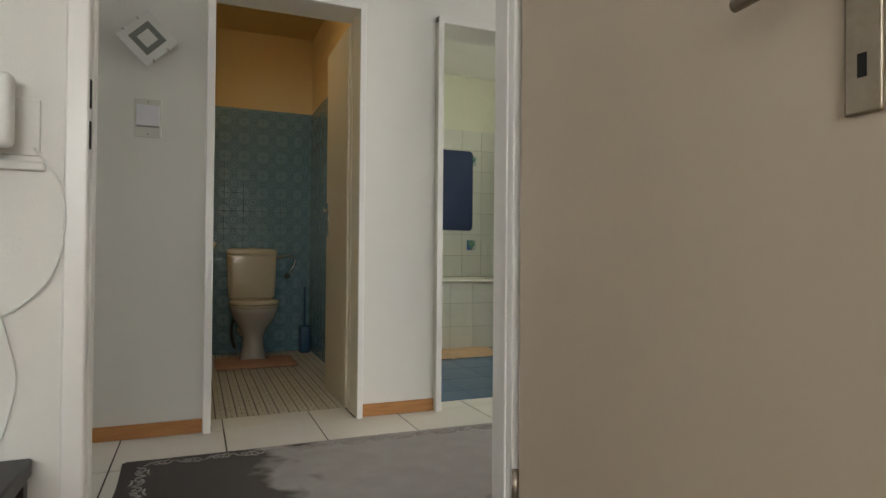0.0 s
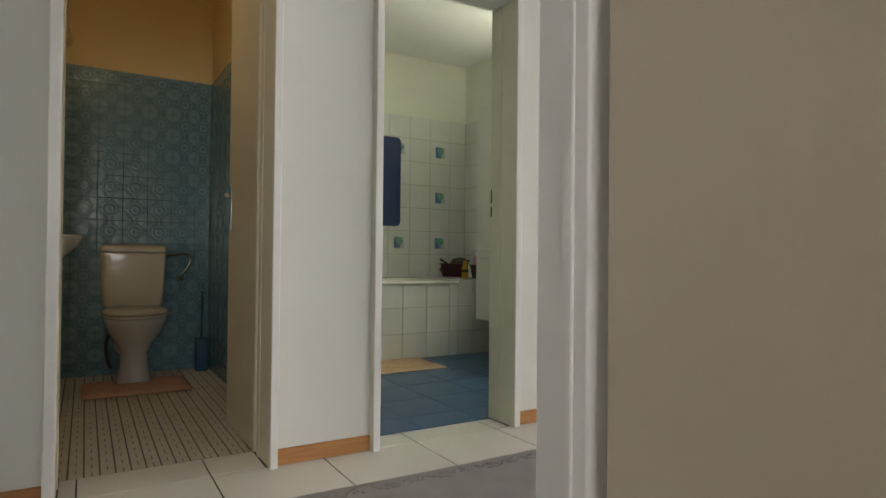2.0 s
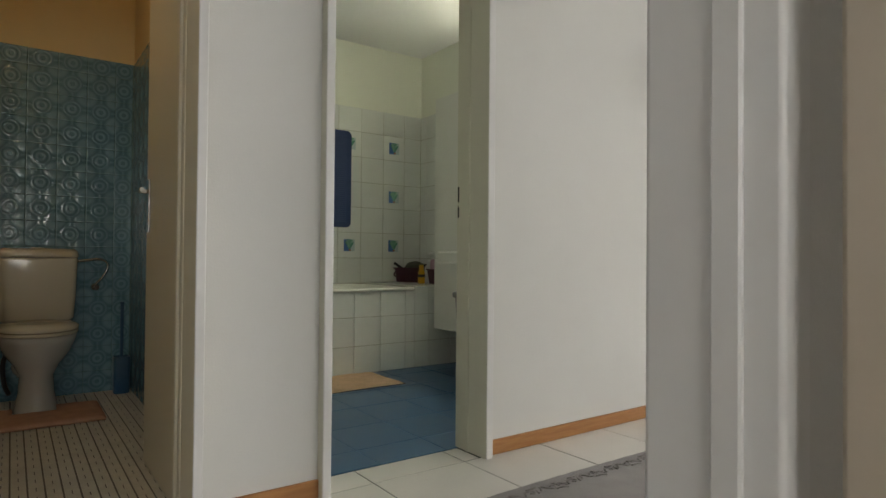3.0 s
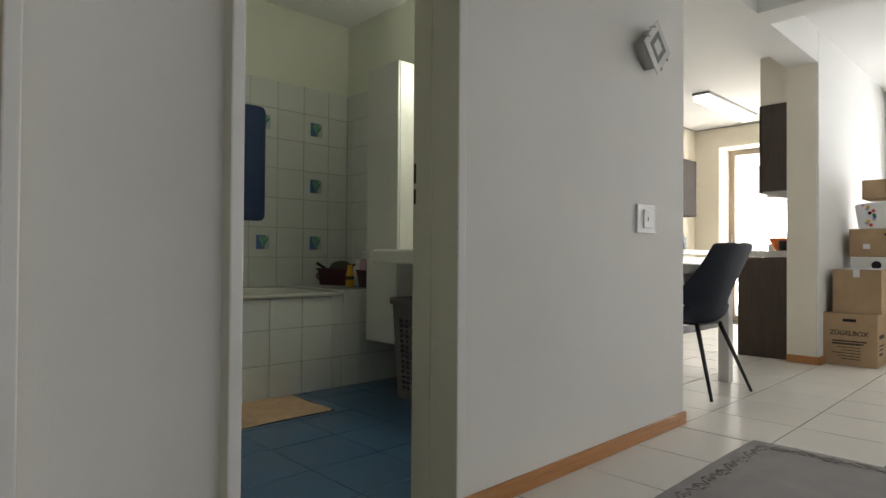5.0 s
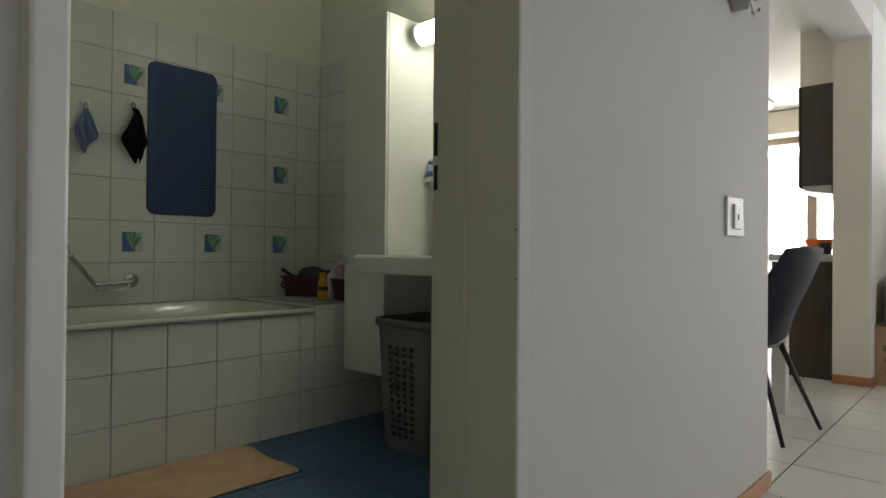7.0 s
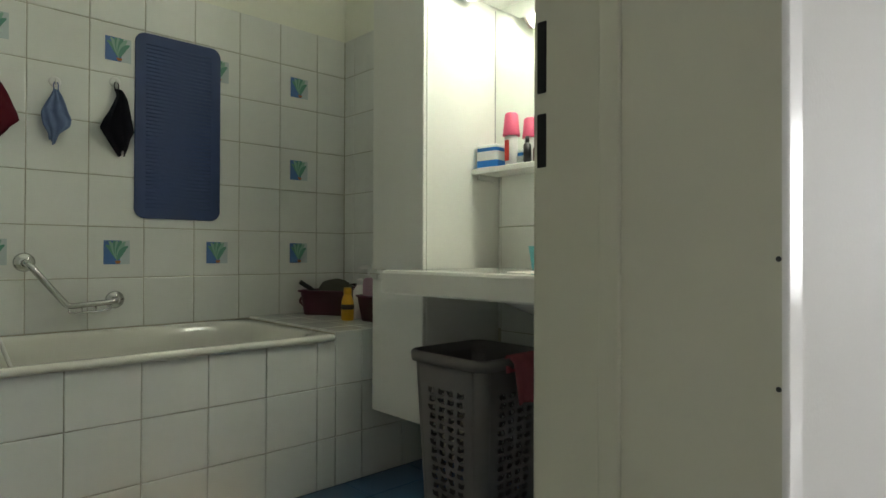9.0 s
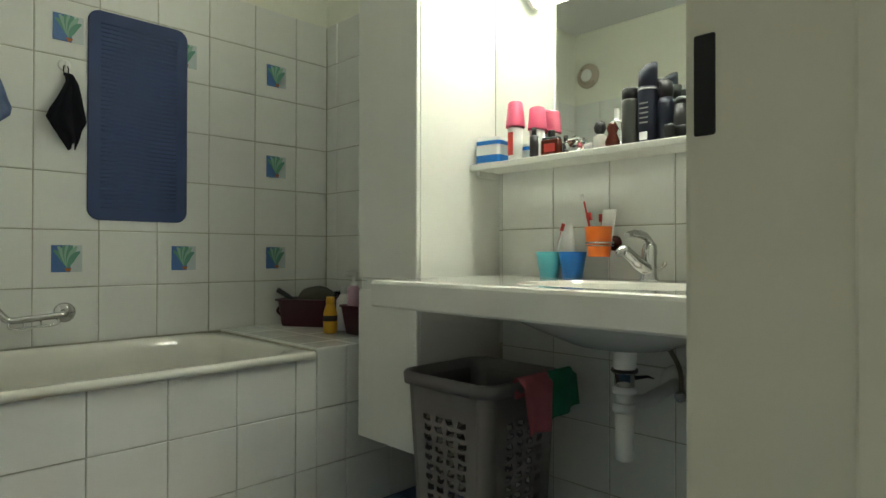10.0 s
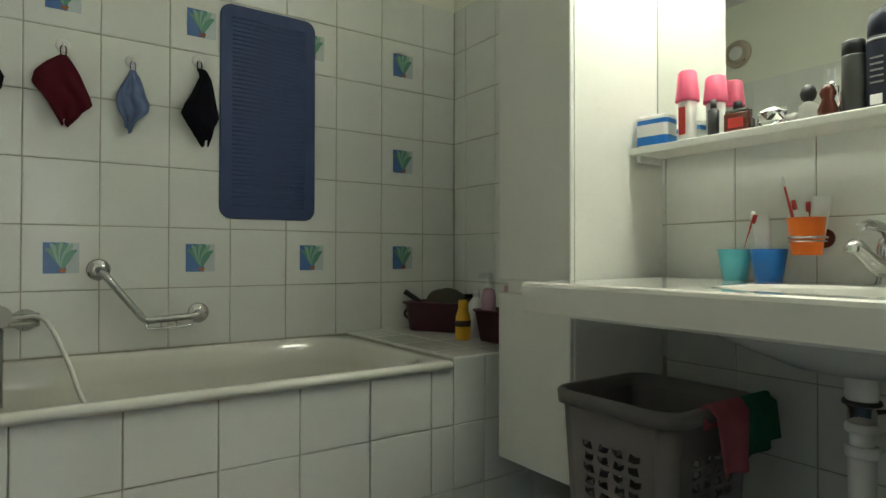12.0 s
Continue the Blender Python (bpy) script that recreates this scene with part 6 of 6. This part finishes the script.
structure("splashback", B(5.95, 3.2655, 0.864, 8.42, 3.2665, 1.36), TABLE_WHITE, "white splashback behind the worktop")
cup("salad_bowl", (6.31, 3.42, 0.863), 0.055, 0.12, 0.115, ORANGE, "orange plastic bowl on the worktop")
cup("mug", (6.07, 3.345, 0.863), 0.035, 0.042, 0.085, BLACK, "dark mug on the worktop")
cup("drinking_glass", (6.5, 3.57, 0.863), 0.028, 0.034, 0.07, WHITE, "pale cup on the worktop")
# far run of units on the kitchen's north wall
far = thing("kitchen_base_unit", (6.2, 5.12, FL), "white base units along the far kitchen wall", "cabinet")
part("body", B(0, -0.56, 0.1, 1.75, -0.005, 0.85), TABLE_WHITE, far)
for k in range(3):
    d = part("drawer_front", B(0.01 + 0.58 * k, -0.58, 0.62, 0.58 + 0.58 * k, -0.562, 0.84, bevel=0.002, seg=1), TABLE_WHITE, far)
    part("handle", B(0.10 + 0.58 * k, -0.60, 0.76, 0.48 + 0.58 * k, -0.582, 0.772), BRUSHED_STEEL, d)
    part("door", B(0.01 + 0.58 * k, -0.58, 0.11, 0.58 + 0.58 * k, -0.562, 0.61, bevel=0.002, seg=1), TABLE_WHITE, far)
part("plinth", B(0, -0.5, 0, 1.75, -0.01, 0.1), BLACK, far)
structure("kitchen_worktop", B(6.18, 4.52, 0.834, 7.97, 5.115, 0.888, bevel=0.004, seg=2), WORKTOP, "pale stone kitchen worktop")
farhang = thing("kitchen_wall_unit", (6.78, 5.12, 1.297), "grey-brown wall cupboard in the far corner", "cabinet")
part("body", B(0, -0.31, 0, 0.93, -0.002, 0.67, bevel=0.002, seg=1), DARK_EDGE, farhang)
for k in range(2):
    part("door", B(0.002 + 0.466 * k, -0.33, 0, 0.462 + 0.466 * k, -0.312, 0.67, bevel=0.002, seg=1), DARK_EDGE, farhang)
bottle("oil_bottle", (7.45, 4.85, 0.888), [(0, 0.03), (0.14, 0.03), (0.18, 0.012), (0.22, 0.012)], plain("bottle_blue_grey", (0.10, 0.18, 0.26), 0.2), "blue-grey bottle on the far worktop")
bottle("oil_bottle", (7.28, 4.80, 0.888), [(0, 0.028), (0.12, 0.028), (0.15, 0.012), (0.19, 0.012)], MAROON, "brown bottle on the far worktop")
bottle("oil_bottle", (7.6, 4.9, 0.888), [(0, 0.032), (0.16, 0.032), (0.19, 0.014)], PALE_BLUE, "pale blue bottle on the far worktop")
klight = thing("ceiling_light", (7.27, 4.27, 2.5), "long white fluorescent ceiling light, switched on", "ceiling light")
part("housing", B(-0.68, -0.09, -0.022, 0.68, 0.09, -0.0005, bevel=0.003, seg=1), GREY_P, klight)
part("diffuser", B(-0.67, -0.08, -0.085, 0.67, 0.08, -0.0225, bevel=0.015, seg=3), TUBE_ON, klight, "lit white diffuser")
curt = thing("curtain", (8.74, 4.55, FL), "sheer white curtain at the balcony door", "curtain")
rows = []
for i in range(41):
    u = i / 40
    rows.append([Vector((0.02 * math.sin(u * 40) + 0.01, -0.16 + 0.26 * u, z)) for z in (0.03, 1.0, 2.05)])
ob = part("fabric", skin(bmesh.new(), rows, close=False), SHEER, curt)
ob.modifiers.new("thickness", "SOLIDIFY").thickness = 0.002
handle = part("window_handle", sweep(bmesh.new(), smooth_path([(8.77, 4.76, 1.1), (8.74, 4.76, 1.1), (8.735, 4.76, 1.07), (8.735, 4.76, 0.98)], 4), 0.009, n=8), BRUSHED_STEEL, bpy.data.objects["window_3"])

# ---- moving boxes ----


def carton(at, w, d, h, mat, label, slot="bar", tape=False, turn=0, ink=0):
    """A closed carton with flaps, a hand hole and printing on the side towards -x."""
    c = thing("moving_box", at, label, "box", "stacked moving boxes", turn)
    part("carton", B(0, 0, 0, d, w, h - 0.003, bevel=0.004, seg=1), mat, c)
    part("flap", B(0.001, 0.001, h - 0.0025, d - 0.001, w / 2 - 0.002, h, bevel=0.001, seg=1), mat, c)
    part("flap", B(0.001, w / 2 + 0.002, h - 0.0025, d - 0.001, w - 0.001, h, bevel=0.001, seg=1), mat, c)
    if slot == "bar":
        part("hand_hole", B(-0.0012, w / 2 - 0.045, h * 0.84, 0.002, w / 2 + 0.045, h * 0.84 + 0.022, bevel=0.001, seg=1), HOLE, c)
    if slot == "tri":
        bm = bmesh.new()
        skin(bm, [[(-0.0012, w / 2 - 0.045, h * 0.82), (-0.0012, w / 2 + 0.045, h * 0.82), (-0.0012, w / 2, h * 0.62)], [(0.002, w / 2 - 0.045, h * 0.82), (0.002, w / 2 + 0.045, h * 0.82), (0.002, w / 2, h * 0.62)]], smooth=False)
        part("hand_hole", bm, HOLE, c)
        for y in (0.22, 0.78):
            part("print_patch", B(-0.001, w * y - 0.025, h * 0.28, 0.001, w * y + 0.025, h * 0.45), PAPER, c)
    if tape:
        part("tape", B(-0.001, w / 2 - 0.022, h - 0.06, 0.03, w / 2 + 0.022, h + 0.0012), PAPER, c, "pale packing tape")
    for k in range(ink):
        part("print_bar", B(-0.001, w * 0.30, h * (0.40 - 0.055 * k), 0.001, w * (0.82 - 0.09 * (k % 3)), h * (0.40 - 0.055 * k) + 0.006), CARD_INK, c)
    return c


zb = carton((6.02, 2.678, FL), 0.367, 0.52, 0.413, CARD, "brown cardboard moving box with printed lettering", ink=6)
FACE = Matrix.Rotation(radians(-90), 4, "Z") @ Matrix.Rotation(radians(90), 4, "X")
words("lettering", "ZÜGELBOX", 0.050, Matrix.Translation((-0.001, 0.187, 0.255)) @ FACE, CARD_INK, zb)
part("print_bar", B(-0.001, 0.07, 0.188, 0.001, 0.30, 0.200), CARD_INK, zb)
part("print_bar", B(-0.001, 0.09, 0.168, 0.001, 0.30, 0.180), CARD_INK, zb)
for k, (a, b2) in enumerate(((0.22, 0.03), (0.16, 0.012), (0.13, 0.012), (0.09, 0.02))):
    part("print_bar", B(0.06, -0.001, a, 0.24 - 0.02 * k, 0.001, a + b2), CARD_INK, zb)
carton((6.06, 2.66, 0.3685), 0.325, 0.46, 0.344, CARD, "plain brown carton with a strip of pale tape", slot="", tape=True)
carton((6.62, 2.40, FL), 0.58, 0.45, 0.36, CARD_DARK, "brown carton at the bottom of the back stack")
carton((6.62, 2.41, 0.3155), 0.57, 0.45, 0.28, CARD_DARK, "brown carton in the back stack")
wb = thing("storage_crate", (6.60, 2.69, 0.596), "white cardboard crate with an oval hand hole", "box")
part("crate", B(0, 0, 0, 0.45, 0.28, 0.22, bevel=0.006, seg=1), WHITE, wb)
part("hand_hole", sweep(bmesh.new(), [(-0.0015, 0.10, 0.15), (0.002, 0.10, 0.15)], [0.035, 0.035], n=20), HOLE, wb)
yb = thing("storage_crate", (6.60, 2.40, 0.596), "yellow carton with a pale round print", "box")
part("crate", B(0, 0, 0, 0.45, 0.27, 0.22, bevel=0.006, seg=1), YELLOW, yb)
part("print_disc", sweep(bmesh.new(), [(-0.0015, 0.19, 0.11), (0.002, 0.19, 0.11)], [0.04, 0.04], n=20), PICT_PALE, yb)
carton((6.60, 2.41, 0.818), 0.575, 0.46, 0.238, CARD, "brown fruit carton with a triangular hand hole", slot="tri")
mag = thing("magazine_stack", (6.09, 2.69, 0.713), "loose papers lying on a carton", "papers", turn=4)
for k in range(3):
    part("sheet", B(0.0, 0.0 + 0.01 * k, 0.003 * k, 0.3, 0.24 + 0.01 * k, 0.003 * k + 0.0026), PAPER, mag)
bag = thing("gift_box", (6.59, 2.46, 1.057), "white printed paper carton with coloured dots", "box", turn=-3)
bm = B(0, 0, 0, 0.40, 0.46, 0.26)
for v in bm.verts:
    if v.co.z > 0.1:
        v.co.y += 0.03 if v.co.y > 0.2 else 0.0
        v.co.z -= 0.05 if v.co.y > 0.2 else 0
bmesh.ops.bevel(bm, geom=bm.edges[:], offset=0.008, segments=2, affect="EDGES")
part("carton", bm, material("gift_paper", (0.74, 0.74, 0.74), 0.5, vary=0.04), bag)
DOTS = [RED, BLUE, PALE_BLUE, GREEN, YELLOW, WINE, LILAC]
rnd = random.Random(7)
for k in range(22):
    y, z = (rnd.uniform(0.03, 0.15) if k % 2 else rnd.uniform(0.34, 0.43)), 0.03 + 0.19 * (k // 2) / 11
    part("print_dot", sweep(bmesh.new(), [(-0.0012, y, z), (0.001, y, z)], [0.014, 0.014], n=12), DOTS[k % 7], bag)
for z in (0.04, 0.16):
    part("print_block", B(-0.0012, 0.22, z, 0.001, 0.26, z + 0.045), RED, bag, "red printed block")
carton((6.70, 2.40, 1.318), 0.51, 0.33, 0.165, CARD, "flat brown carton on top of the stack")

# ---- hall and kitchen floor tiles ----
PF, PX = 0.4195, 0.4235
tile_field(hall_floor, FLOOR_TILE, (0, 0, FL), (1, 0, 0), (0, 1, 0), joints(-1.6, 3.378, -0.010, PX), joints(1.74, 3.03, 3.03, PF), gap=0.006)
tile_field(hall_floor, FLOOR_TILE, (0, 0, FL), (1, 0, 0), (0, 1, 0), joints(3.378, 8.42, -0.010, PX), joints(1.35, 3.03, 3.03, PF), gap=0.006)
tile_field(hall_floor, FLOOR_TILE, (0, 0, FL), (1, 0, 0), (0, 1, 0), joints(3.454, 8.42, -0.010, PX), joints(3.03, 5.11, 3.03, PF), gap=0.006)
tile_field(hall_floor, FLOOR_TILE, (0, 0, FL), (1, 0, 0), (0, 1, 0), [1.069, 1.2605, 1.684, 1.764], [3.03, 3.185], gap=0.006)
verts, faces = [], []
for a0, a1 in zip(*(lambda q: (q, q[1:]))(joints(3.378, 8.42, -0.010, PX))):
    for b0, b1 in zip(*(lambda q: (q, q[1:]))(joints(-2.0, 1.35, 3.03, PF))):
        k = len(verts)
        verts += [(a0 + 0.003, b0 + 0.003, FL), (a1 - 0.003, b0 + 0.003, FL), (a1 - 0.003, b1 - 0.003, FL), (a0 + 0.003, b1 - 0.003, FL)]
        faces.append((k, k + 1, k + 2, k + 3))
me = bpy.data.meshes.new("floor_tiles_far")
me.from_pydata(verts, [], faces)
me.materials.append(FLOOR_TILE)
ob = tagged(new("floor_tiles_far", me), "large cream floor tiles", kind="stuff")
ob.parent = hall_floor
